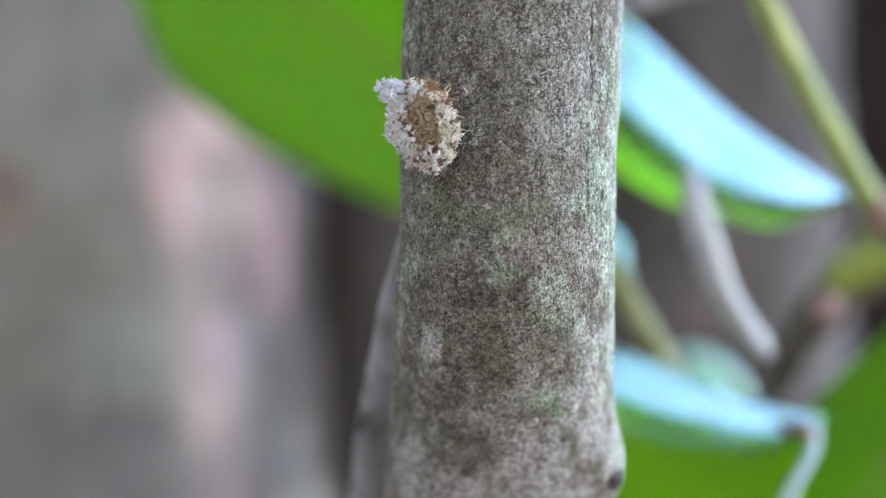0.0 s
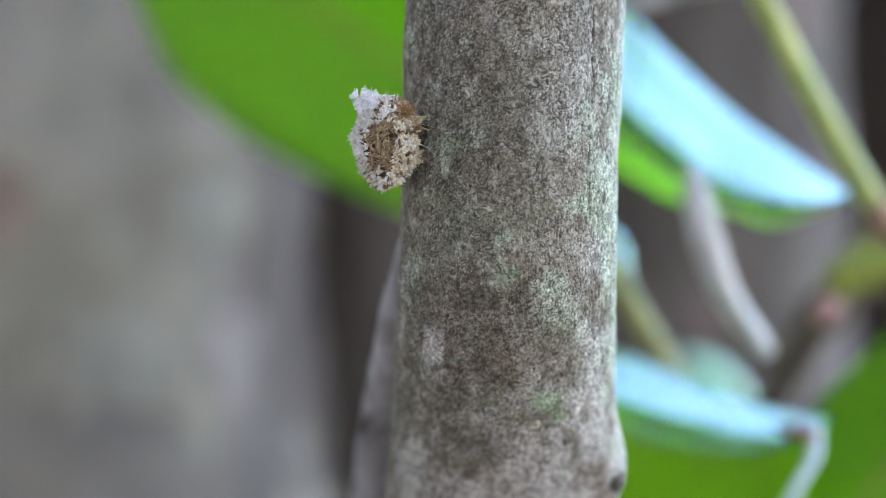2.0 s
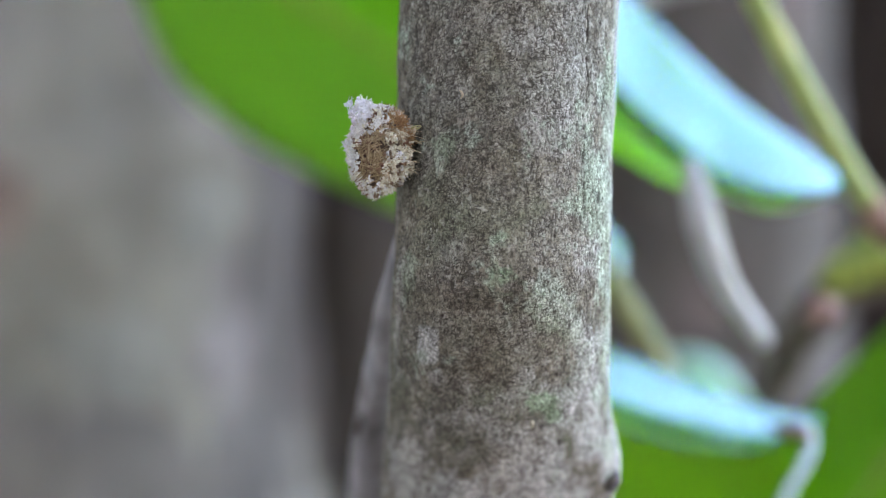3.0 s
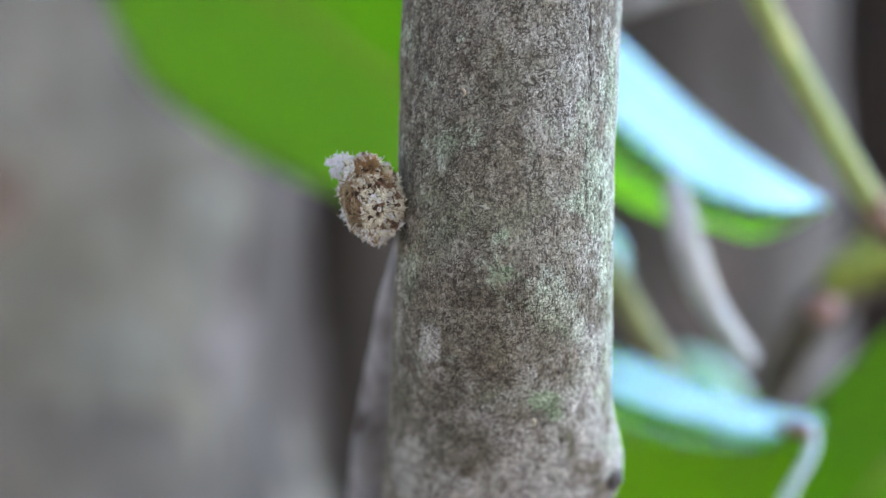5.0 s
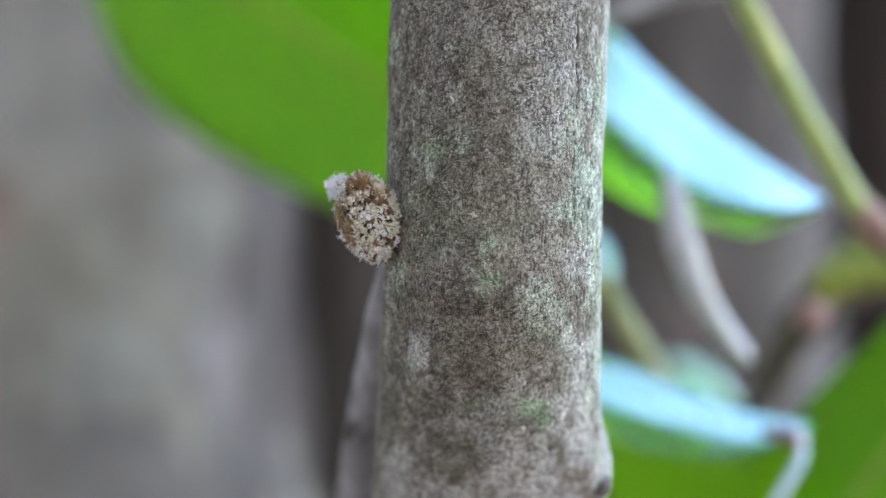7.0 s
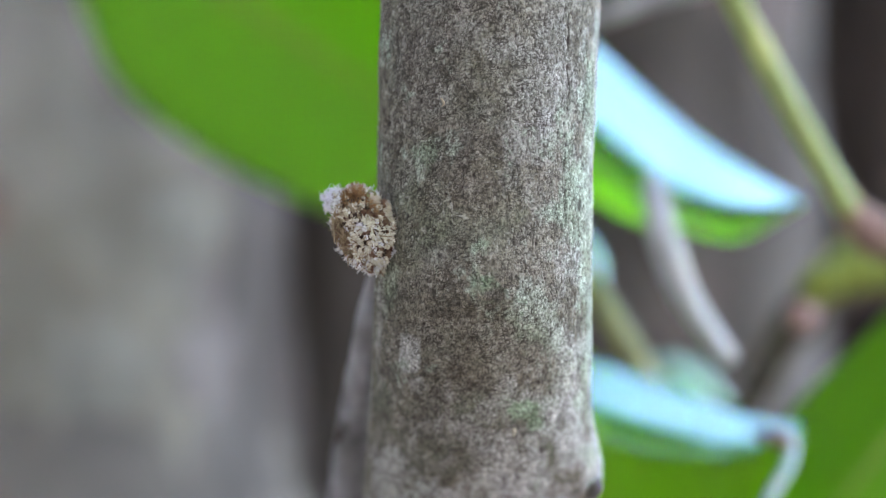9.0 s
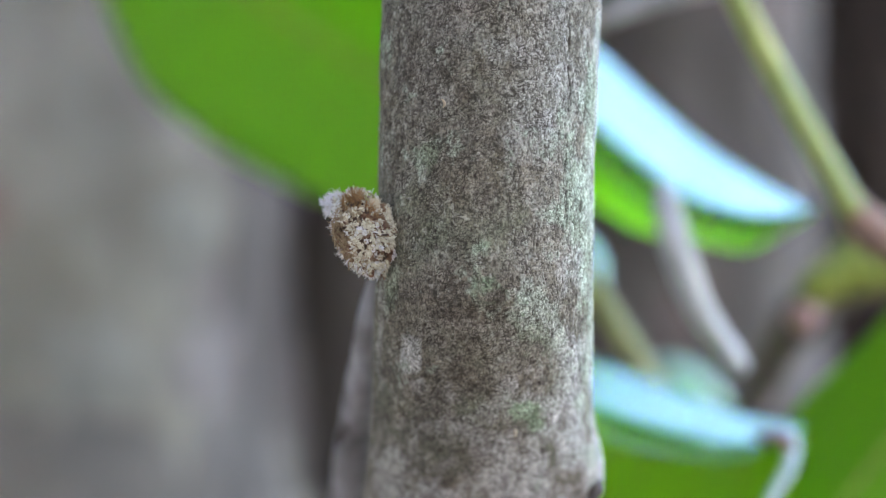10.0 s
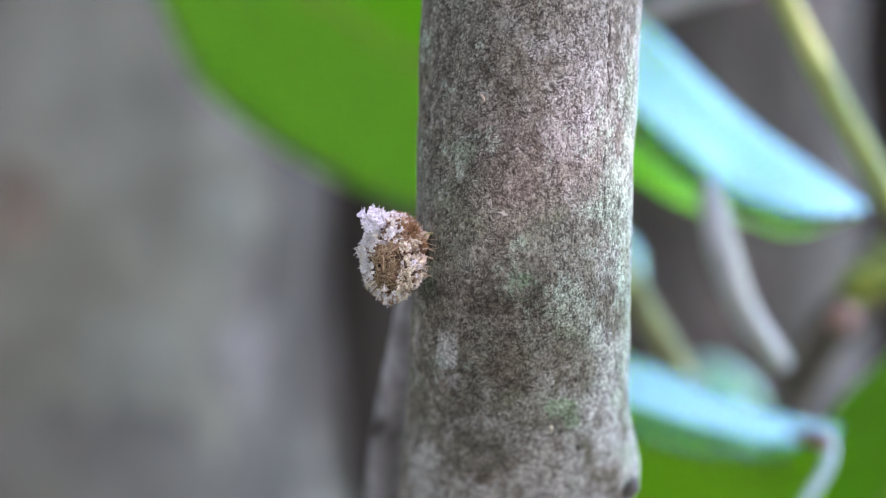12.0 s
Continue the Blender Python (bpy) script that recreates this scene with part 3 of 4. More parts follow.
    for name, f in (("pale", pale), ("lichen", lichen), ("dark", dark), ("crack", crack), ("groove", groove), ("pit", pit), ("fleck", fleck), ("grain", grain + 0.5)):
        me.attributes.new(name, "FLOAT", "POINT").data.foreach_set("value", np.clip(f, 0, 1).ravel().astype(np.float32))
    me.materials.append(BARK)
    at = (0.0051, 0.118, 0)
    base = thing("branch", at, "upright grey branch with rough lichen-spotted bark", "branch")
    part("stem", me, base)
    fork = tube("side_shoot", shifted(leaning([(-0.00192, 0.12600, 0.90300), (-0.00307, 0.12700, 0.89856), (-0.00477, 0.13000, 0.88991), (-0.00647, 0.13600, 0.87566), (-0.00792, 0.14100, 0.85827)], 0.06), at),
                [0.0012, 0.0016, 0.0021, 0.0027, 0.0034], FORK_BARK, 20, 60, 0.16)
    shoot = part("side_shoot", fork, base, "smooth bluish grey side shoot")
    part("bud", tube("bud", shifted(leaning([(-0.00740, 0.12950, 0.88370), (-0.00720, 0.12920, 0.88450), (-0.00690, 0.12960, 0.88530)], 0.06), at), [0.0002, 0.00042, 0.0002], BROWN_BARK, 10, 10, 0.2), shoot, "small brown bud")
    curl = tube("bark_curl", shifted(leaning([(0.00160, 0.10690, 0.91128), (0.00174, 0.10650, 0.91148), (0.00164, 0.10645, 0.91172), (0.00152, 0.10680, 0.91188)]), at), [0.00004, 0.00010, 0.00009, 0.00004], TAN, 8, 14)
    part("bark_curl", curl, base, "tiny pale curl of bark")
    chip = tube("bark_chip", shifted(leaning([(0.00727, 0.11370, 0.88612), (0.00730, 0.11340, 0.88656), (0.00718, 0.11370, 0.88683)]), at), [0.00006, 0.00013, 0.00005], CREAM, 8, 12, 0.4)
    part("bark_chip", chip, base, "tiny white chip")
    scar = tube("bud_scar", shifted(leaning([(0.01406, 0.12180, 0.88095), (0.01447, 0.12130, 0.88089), (0.01478, 0.12110, 0.88083), (0.01502, 0.12110, 0.88078)]), at), [0.0006, 0.0011, 0.0010, 0.0004], SCAR, 18, 12, 0.35)
    part("bud_scar", scar, base, "dark round bud scar")
    return base


build_branch()


# ---- leafy shoots around the branch ----
def build_leaf(name, label, a, c, b, material, pivot, petiole=None, petiole_mat=None, radii=(0.001, 0.001), thick=0.0003, ripple=0.0, rib=0.0, second=None):
    ob = thing(name, pivot, label, "leaf")
    part("blade", blade_mesh("blade", shifted(a, pivot), shifted(c, pivot), shifted(b, pivot), material, thick, ripple=ripple, second=second), ob)
    if rib:
        line = [tuple(p + Vector((0, -0.0004 * max(1, rib), 0))) for p in spline(shifted(c, pivot), 12)]
        part("midrib", tube("midrib", line, [0.0009 * rib, 0.0007 * rib, 0.0002 * rib], RIB, 8, 30), ob, "pale yellow-green midrib")
    if petiole:
        part("petiole", tube("petiole", shifted(petiole, pivot), radii, petiole_mat or PETIOLE, 14, 30, 0.08), ob, "pale smooth leaf stalk")
    return ob


def build_shoots():
    broad = build_leaf("leaf", "large bright green leaf with a pale midrib, hanging beside the trunk",
               [(-0.07412, 0.32000, 0.97001), (-0.06227, 0.32000, 0.94130), (-0.04822, 0.32200, 0.92775), (-0.03346, 0.32500, 0.91888), (-0.01842, 0.32800, 0.91228), (-0.00311, 0.33200, 0.90725), (0.01515, 0.33500, 0.90536)],
               [(-0.06134, 0.32500, 0.98884), (-0.04454, 0.33200, 0.96486), (-0.02673, 0.33600, 0.95385), (-0.01114, 0.34000, 0.94389), (0.00213, 0.34200, 0.93348), (0.01140, 0.34000, 0.92135), (0.01646, 0.33500, 0.90601)],
               [(-0.04542, 0.32000, 1.00744), (-0.01864, 0.33200, 0.99594), (0.00209, 0.33500, 0.98374), (0.01529, 0.33800, 0.96604), (0.02334, 0.34000, 0.94521), (0.02466, 0.34000, 0.92400), (0.01711, 0.33500, 0.90666)],
               LEAF_MATT, (-0.06134, 0.32500, 0.98884), rib=0.8)
    flutter = build_leaf("leaf", "glossy curled leaf reflecting pale blue sky above a green underside",
               [(0.01687, 0.24576, 0.94801), (0.02871, 0.24064, 0.93716), (0.03708, 0.23424, 0.92767), (0.04585, 0.22784, 0.91857), (0.05396, 0.21760, 0.91129), (0.05608, 0.20224, 0.90733)],
               [(0.01309, 0.20224, 0.92689), (0.02383, 0.19968, 0.91863), (0.03121, 0.19712, 0.91196), (0.03763, 0.19456, 0.90742), (0.04538, 0.19200, 0.90577), (0.05324, 0.19200, 0.90681)],
               [(0.01475, 0.22784, 0.91830), (0.02796, 0.23424, 0.91042), (0.03689, 0.23296, 0.90527), (0.04317, 0.22784, 0.90426), (0.04973, 0.21760, 0.90212), (0.05359, 0.19328, 0.90641)],
               LEAF, (0.03512, 0.19328, 0.90837),
               [(0.03260, 0.19250, 0.91080), (0.03330, 0.19150, 0.90740), (0.03476, 0.19100, 0.90082), (0.03793, 0.19328, 0.89366), (0.04390, 0.19584, 0.88556)], PETIOLE, (0.0007, 0.0018, 0.0020, 0.0018, 0.0013), second=LEAF_LIME)
    folded = build_leaf("leaf", "broad green leaf with a folded rim that mirrors the sky",
               [(0.02038, 0.21248, 0.88765), (0.02478, 0.21248, 0.88583), (0.03324, 0.20992, 0.88248), (0.03849, 0.20736, 0.88028), (0.04435, 0.20096, 0.87852), (0.05028, 0.19072, 0.87791)],
               [(0.01805, 0.18816, 0.88040), (0.02194, 0.18816, 0.87910), (0.02776, 0.18688, 0.87745), (0.03373, 0.18560, 0.87653), (0.04024, 0.18560, 0.87560), (0.04644, 0.18432, 0.87620)],
               [(0.01732, 0.18048, 0.86417), (0.02075, 0.17792, 0.86191), (0.02776, 0.17536, 0.85972), (0.03503, 0.17408, 0.86137), (0.04174, 0.17664, 0.86631), (0.04650, 0.18176, 0.87455)],
               LEAF, (0.04644, 0.18432, 0.87636),
               [(0.04410, 0.18816, 0.87747), (0.04608, 0.18432, 0.87765), (0.04682, 0.18304, 0.87615), (0.04561, 0.18048, 0.87368), (0.04339, 0.17920, 0.87071), (0.04065, 0.17792, 0.86538)], HOOK, (0.0004, 0.0009, 0.0008, 0.0007, 0.0008), second=LEAF_UNDER)
    knot = [(0.04180, 0.18380, 0.87775), (0.04380, 0.18250, 0.87735), (0.04580, 0.18200, 0.87690), (0.04660, 0.18200, 0.87600)]
    part("leaf_joint", tube("leaf_joint", shifted(knot, folded.location), [0.0003, 0.0008, 0.0009, 0.0004], NODE_BARK, 12, 20, 0.3), folded, "withered brown leaf joint")
    build_leaf("leaf", "pale green leaf lying behind the folded one",
               [(0.07018, 0.43200, 0.87002), (0.07735, 0.43200, 0.86973), (0.08422, 0.42624, 0.86555), (0.08761, 0.41280, 0.85759)],
               [(0.06549, 0.39360, 0.86846), (0.07199, 0.39360, 0.86780), (0.07879, 0.39360, 0.86324), (0.08531, 0.39360, 0.85842)],
               [(0.06475, 0.38400, 0.86338), (0.07074, 0.38400, 0.86275), (0.07710, 0.38400, 0.86021), (0.08531, 0.39360, 0.85737)], LEAF_PALE, (0.08505, 0.39360, 0.85816))
    build_leaf("leaf", "broad green leaf with a browned lower margin",
               [(0.07827, 0.22400, 0.89747), (0.06732, 0.22016, 0.88738), (0.06033, 0.21760, 0.88184), (0.05417, 0.21504, 0.87577), (0.05124, 0.21504, 0.86739), (0.05082, 0.21504, 0.85648)],
               [(0.08282, 0.21760, 0.88990), (0.07514, 0.21504, 0.87996), (0.06761, 0.21248, 0.87192), (0.06144, 0.21120, 0.86467), (0.05601, 0.21248, 0.85782), (0.05166, 0.21504, 0.85313)],
               [(0.08895, 0.22016, 0.88205), (0.08452, 0.21760, 0.86954), (0.07681, 0.21504, 0.85983), (0.06802, 0.21376, 0.85256), (0.05969, 0.21376, 0.85007), (0.05249, 0.21504, 0.85060)], LEAF_SHADY, (0.07827, 0.22400, 0.89747), rib=0.4)
    build_leaf("leaf", "small leaf tip catching blue sky light behind the branch",
               [(0.02762, 0.28800, 0.90708), (0.03279, 0.28800, 0.90483), (0.03546, 0.28416, 0.90055), (0.03444, 0.27264, 0.89373)],
               [(0.02579, 0.26880, 0.90010), (0.03040, 0.26880, 0.89905), (0.03291, 0.26880, 0.89697), (0.03418, 0.26880, 0.89329)],
               [(0.02518, 0.26240, 0.89396), (0.02885, 0.26240, 0.89345), (0.03131, 0.26240, 0.89293), (0.03343, 0.26624, 0.89263)], LEAF, (0.03523, 0.26880, 0.89297))
    at = (0.06080, 0.20224, 0.90559)
    shoot = thing("green_shoot", at, "yellow-green leaf shoot growing from a brown node", "stem")
    part("stem", tube("stem", shifted([(0.04067, 0.19456, 0.93802), (0.04636, 0.19456, 0.92664), (0.05258, 0.19712, 0.91660), (0.05925, 0.20096, 0.90675)], at), [0.00147, 0.00160, 0.00166, 0.00179], STEM, 16, 40, 0.05), shoot)
    part("node", tube("node", shifted([(0.05846, 0.20096, 0.90909), (0.06057, 0.20224, 0.90599), (0.06437, 0.20480, 0.90328), (0.06922, 0.20736, 0.90170)], at), [0.00128, 0.00269, 0.00333, 0.00307], NODE_BARK, 16, 24, 0.25), shoot, "reddish brown swollen node")
    at = (0.06506, 0.24320, 0.89251)
    twig = thing("mossy_twig", at, "brown twig with a cushion of olive moss", "twig")
    part("wood", tube("wood", shifted([(0.09144, 0.25600, 0.89711), (0.07553, 0.24960, 0.89571), (0.06554, 0.24320, 0.89204), (0.05937, 0.24320, 0.88350), (0.05416, 0.24320, 0.87212)], at), [0.00435, 0.00384, 0.00358, 0.00333, 0.00205], BROWN_BARK, 18, 50, 0.25), twig)
    part("moss", tube("moss", shifted([(0.08916, 0.24960, 0.90010), (0.07725, 0.24576, 0.89857), (0.07037, 0.24192, 0.89745), (0.06461, 0.23808, 0.89471), (0.06295, 0.23808, 0.89313)], at), [0.00384, 0.00435, 0.00397, 0.00282, 0.00102], MOSS, 18, 60, 0.5), twig, "soft olive green moss")
    part("bud", tube("bud", shifted([(0.06025, 0.23552, 0.88981), (0.06175, 0.23424, 0.89050), (0.06410, 0.23552, 0.89137)], at), [0.00102, 0.00282, 0.00102], BUD, 14, 14, 0.2), twig, "pink dried bud")
    at = (0.03471, 0.24320, 0.94278)
    grey = thing("grey_twig", at, "thin grey dead twig crossing behind the branch", "twig")
    part("wood", tube("wood", shifted([(0.01669, 0.24320, 0.93613), (0.02807, 0.24320, 0.94012), (0.03471, 0.24320, 0.94259), (0.04945, 0.24576, 0.94705), (0.06970, 0.24960, 0.95169)], at), [0.00128, 0.00154, 0.00166, 0.00166, 0.00179], FORK_BARK, 12, 30, 0.15), grey)
    at = (0.03022, 0.22400, 0.88961)
    olive = thing("olive_stem", at, "thin olive stem leaning behind the branch", "stem")
    part("stem", tube("stem", shifted([(0.02097, 0.22784, 0.90809), (0.02601, 0.22528, 0.89745), (0.03022, 0.22400, 0.88961), (0.03634, 0.22400, 0.87999), (0.04182, 0.22528, 0.87198)], at), [0.00141, 0.00154, 0.00166, 0.00166, 0.00154], OLIVE, 14, 40, 0.06), olive)
    return flutter, broad, shoot


FLUTTER, BROAD, SHOOT = build_shoots()


# ---- the debris-carrying larva ----
AX = Vector((0.0022, 0.0021, 0.0032))  # half sizes of the packet: outward, sideways, up
CREST_AT, CREST_R = Vector((0.00155, -0.0007, 0.0028)), 0.00080  # the pale lobe on its shoulder


def flake_mesh(name, seed, size, material):
    """A crumpled little scale with thickness."""
    rng = random.Random(seed)
    n = 6
    ring = [Vector((math.cos(2 * math.pi * i / n) * rng.uniform(0.6, 1.1), math.sin(2 * math.pi * i / n) * rng.uniform(0.5, 1.0), rng.uniform(-0.35, 0.35))) * size for i in range(n)]
    verts = [Vector((0, 0, size * rng.uniform(0.1, 0.4)))] + ring + [Vector((0, 0, -size * 0.12))] + [p * 0.92 - Vector((0, 0, size * 0.22)) for p in ring]
    faces = []
    for i in range(n):
        j = (i + 1) % n
        faces += [(0, 1 + i, 1 + j), (n + 1, n + 2 + j, n + 2 + i), (1 + i, n + 2 + i, n + 2 + j, 1 + j)]
    return mesh_of(name, verts, faces, material, False)


def curl_data(rng, length, radius, bend=1.0, sides=4, n=5):
    """A short bent thread that stands on its root, along +z."""
    a = rng.uniform(0, 2 * math.pi)
    side = Vector((math.cos(a), math.sin(a), 0)) * length * bend
    pts = [Vector((0, 0, -length * 0.2)), Vector((0, 0, length * 0.35)) + side * rng.uniform(0, 0.3), Vector((0, 0, length * 0.75)) + side * rng.uniform(0.1, 0.6),
           Vector((0, 0, length)) + side * rng.uniform(0.2, 0.9)]
    return tube_data(pts, [radius, radius * rng.uniform(0.8, 1.4), radius * 0.9, radius * 0.35], sides, n)


def crumb_data(rng, size):
    """An irregular crumb."""
    verts, faces = [], []
    rings = [(-1, 0.25), (-0.4, 0.9), (0.35, 0.95), (1, 0.3)]
    for z, r in rings:
        for j in range(6):
            a = 2 * math.pi * j / 6 + z
            k = rng.uniform(0.25, 1.35)
            verts.append(Vector((math.cos(a) * r * k, math.sin(a) * r * k, z * rng.uniform(0.6, 1.2))) * size)
    for i in range(3):
        for j in range(6):
            k = (j + 1) % 6
            faces.append((i * 6 + j, i * 6 + k, i * 6 + 6 + k, i * 6 + 6 + j))
    faces += [tuple(range(5, -1, -1)), tuple(range(18, 24))]
    return verts, faces


MAT = Vector((0.77, 0.64, -0.02)).normalized()
CROWN = Vector((-0.30, 0.64, 0.68)).normalized()
TIP = Vector((0.72, -0.35, 0.60)).normalized()
SHOULDER = Vector((0.30, -0.80, 0.20)).normalized()


def lumpy(n):
    """How far the packet reaches in the direction n, as a share of its half sizes."""
    k = 1 + 0.10 * noise.noise(n * 2.1) + 0.16 * noise.noise(n * 4.6) + 0.10 * noise.noise(n * 10.0)
    return k - 0.10 * max(0.0, n.dot(MAT)) ** 6 + 0.12 * max(0.0, n.dot(SHOULDER)) ** 10


def on_packet(n):
    p = Vector((n.x * AX.x, n.y * AX.y, n.z * AX.z)) * lumpy(n)
    nrm = Vector((n.x / AX.x, n.y / AX.y, n.z / AX.z)).normalized()
    return p, nrm


def on_crest(n):
    k = 1 + 0.3 * noise.noise(n * 2.3 + Vector((3, 3, 3))) + 0.25 * noise.noise(n * 6) + 0.7 * max(0.0, n.dot(TIP)) ** 10
    return CREST_AT + n * CREST_R * k, n


def flake_data(rng, size):
    """A thin torn scrap."""
    pts = [Vector((math.cos(a) * rng.uniform(0.4, 1.2), math.sin(a) * rng.uniform(0.3, 0.9), rng.uniform(-0.3, 0.3))) * size for a in (0, 1.2, 2.5, 3.7, 5.0)]
    verts = pts + [p * 0.9 - Vector((0, 0, size * 0.18)) for p in pts]
    return verts, [(0, 1, 2, 3, 4), (9, 8, 7, 6, 5)] + [(i, i + 5, (i + 1) % 5 + 5, (i + 1) % 5) for i in range(5)]


def upright(p, nrm, rng, lean=0.5):
    d = (nrm + rand_unit(rng) * lean).normalized()
    return Matrix.Translation(p) @ d.to_track_quat("Z", "Y").to_matrix().to_4x4() @ Matrix.Rotation(rng.uniform(0, 6.28), 4, "Z")


def zone(n, rng):
    """Which kind of debris covers the packet in the direction n."""
    k = noise.noise(n * 3.3 + Vector((4, 1, 7))) + 0.6 * noise.noise(n * 8 + Vector((2, 5, 1)))
    gap = 0.8 * noise.noise(n * 3.2 + Vector((9, 3, 2))) + 0.7 * noise.noise(n * 10 + Vector((1, 8, 4)))
    r = rng.random()
    if n.x < -0.75:
        return "brown" if k > 0 else "cream"
    if n.dot(CROWN) > 0.84 - 0.07 * k and n.y < 0.74:
        return "orange" if r < 0.9 else "cream"
    if n.dot(MAT) > 0.80 - 0.10 * k and n.x > 0.46:
        return "straw" if r < 0.85 else "brown"
    side = n.y + 0.25 * k > 0.30 + 0.9 * max(0.0, n.x)
    if side:
        if gap < -0.20 and n.z < 0.45:
            return "brown" if r < 0.75 else "cream"
        if k > 0.52 and n.z < 0.3:
            return "lilac" if r < 0.5 else "wax"
        if n.z > 0.35 - 0.3 * k:
            return "tan" if r < 0.65 else "cream"
        return "cream" if r < 0.62 else "tan" if r < 0.86 else "wax"
    if gap < -0.17 or (n.z < -0.55 and gap < 0.1):
        return "brown" if r < 0.7 else "cream"
    return "wax" if r < 0.86 else "cream"


def build_larva():
    rng = random.Random(21)
    at = (0, 0, 0)
    larva = thing("lacewing_larva", at, "larva under a packet of white wax and brown debris", "insect")
    verts, faces = [], []
    rows, cols = 28, 40
    for i in range(rows):
        for j in range(cols):
            lat, lon = math.pi * (i + 0.5) / rows - math.pi / 2, 2 * math.pi * j / cols
            n = Vector((math.cos(lat) * math.cos(lon), math.cos(lat) * math.sin(lon), math.sin(lat)))
            p, q = on_packet(n)
            verts.append(p * 0.92 + q * 0.00012 * noise.noise(n * 9))
    for i in range(rows - 1):
        for j in range(cols):
            k = (j + 1) % cols
            faces.append((i * cols + j, i * cols + k, (i + 1) * cols + k, (i + 1) * cols + j))
    faces += [tuple(range(cols - 1, -1, -1)), tuple(range((rows - 1) * cols, rows * cols))]
    part("packed_core", mesh_of("packed_core", verts, faces, CORE), larva, "dark packed debris")
    mats = {"wax": WAX, "lilac": LILAC, "cream": CREAM, "tan": TAN, "brown": BROWN, "straw": STRAW, "orange": ORANGE}
    # single scales and crumbs, each a piece of its own
    flakes = {k: [flake_mesh("flake", i * 7 + len(k), 0.00012 + 0.00004 * i, mats[k]) for i in range(4)] for k in mats}
    for i in range(298):
        n = rand_unit(rng)
        if n.x < -0.6:
            continue
        kind = zone(n, rng)
        if kind in ("straw", "orange") and rng.random() < 0.7:
            continue
        p, q = on_packet(n)
        part("flake", rng.choice(flakes[kind]), larva, m=upright(p + q * 0.00008, q, rng, 0.9))
    # the finer rest, joined by kind
    store = {k: ([], []) for k in mats}

    def add(kind, data, m):
        v, f = store[kind]
        k = len(v)
        v.extend(m @ p for p in data[0])
        f.extend(tuple(q + k for q in g) for g in data[1])

    def tuft(kind, p, q, size, count):
        """A clump of curled threads and crumbs."""
        for j in range(count):
            at = p + rand_unit(rng) * size * rng.random() + q * size * 0.3
            if rng.random() < 0.36:
                add(kind, curl_data(rng, rng.uniform(0.00014, 0.00042), rng.uniform(0.000022, 0.00005), 0.9), upright(at, q, rng, 1.4))
            elif rng.random() < 0.5:
                add(kind, flake_data(rng, rng.uniform(0.00009, 0.00026)), upright(at, q, rng, 2.0))
            else:
                add(kind, crumb_data(rng, rng.uniform(0.00005, 0.00015)), upright(at, q, rng, 1.0))

    for i in range(1700):
        n = rand_unit(rng)
        kind = zone(n, rng)
        p, q = on_packet(n)
        if kind == "straw":
            for j in range(2):
                along = q.cross(rand_unit(rng)).normalized() + q * 0.08
                add(kind, curl_data(rng, rng.uniform(0.0005, 0.0012), rng.uniform(0.00003, 0.00005), 0.35), upright(p + q * rng.uniform(-0.0001, 0.00012), along, rng, 0.15))
        elif kind == "orange":
            for j in range(6):
                add(kind, curl_data(rng, rng.uniform(0.00025, 0.0006), 0.00002, 0.6), upright(p + rand_unit(rng) * 0.0002, q, rng, 1.0))
        elif kind in ("wax", "lilac"):
            tuft(kind, p + q * rng.uniform(0, 0.00022), q, rng.uniform(0.00014, 0.0003), 7)
        elif kind == "tan":
            tuft(kind, p, q, 0.00022, 6)
            add(kind, curl_data(rng, rng.uniform(0.0003, 0.0007), 0.000018, 0.5), upright(p, q, rng, 0.9))
        else:
            tuft(kind, p + q * (0.00008 if kind == "cream" else -0.00008), q, 0.00022, 7)
    for i in range(170):
        n = rand_unit(rng)
        if n.dot(CREST_AT) > -0.0006:
            p, q = on_crest(n)
            tuft("lilac" if rng.random() < 0.75 else "wax", p, q, rng.uniform(0.00014, 0.0003), 9)
    names = {"wax": ("wax_fluff", "white curly wax threads"), "lilac": ("wax_crest", "lilac white wax crest"), "cream": ("cream_debris", "cream coloured crumbs"), "tan": ("tan_fuzz", "tan fuzzy crumbs"),
             "brown": ("brown_debris", "dark reddish brown crumbs"), "straw": ("straw_mat", "matted straw coloured fibres"), "orange": ("orange_fuzz", "orange brown fuzz")}
    for k, (v, f) in store.items():
        ob = part(names[k][0], mesh_of(names[k][0], v, f, mats[k], k in ("straw", "orange")), larva, names[k][1])
        ob["kind"] = "stuff"
    # loose spikes that stand out of the outline
    for d, length in (((0.75, 0.45, -0.55), 0.0009), ((0.9, -0.3, -0.2), 0.0008), ((0.2, 0.5, -0.85), 0.0006), ((0.5, -0.8, 0.1), 0.0007)):
        p, q = on_packet(Vector(d).normalized())
        v, f = curl_data(rng, length, 0.00007, 0.4)
        part("wax_spike", mesh_of("wax_spike", v, f, WAX), larva, "", upright(p, q, rng, 0.2))
    part("hair", tube("hair", [(0.0006, 0.0004, 0.0028), (0.00064, 0.00042, 0.0034), (0.00062, 0.00044, 0.0040)], [0.00003, 0.000028, 0.000015], WAX, 6, 8), larva, "fine pale hair")
    # body under the packet, head and legs
    under = -0.0015
    body = tube("abdomen", [(under, 0, -0.0030), (under - 0.0002, 0, -0.0015), (under - 0.0002, 0, 0.0008), (under, 0, 0.0018), (under, 0, 0.0024)],
                [0.0002, 0.0004, 0.0005, 0.0004, 0.0002], BROWN, 16, 24, 0.1)
    part("abdomen", body, larva, "dull brown abdomen")
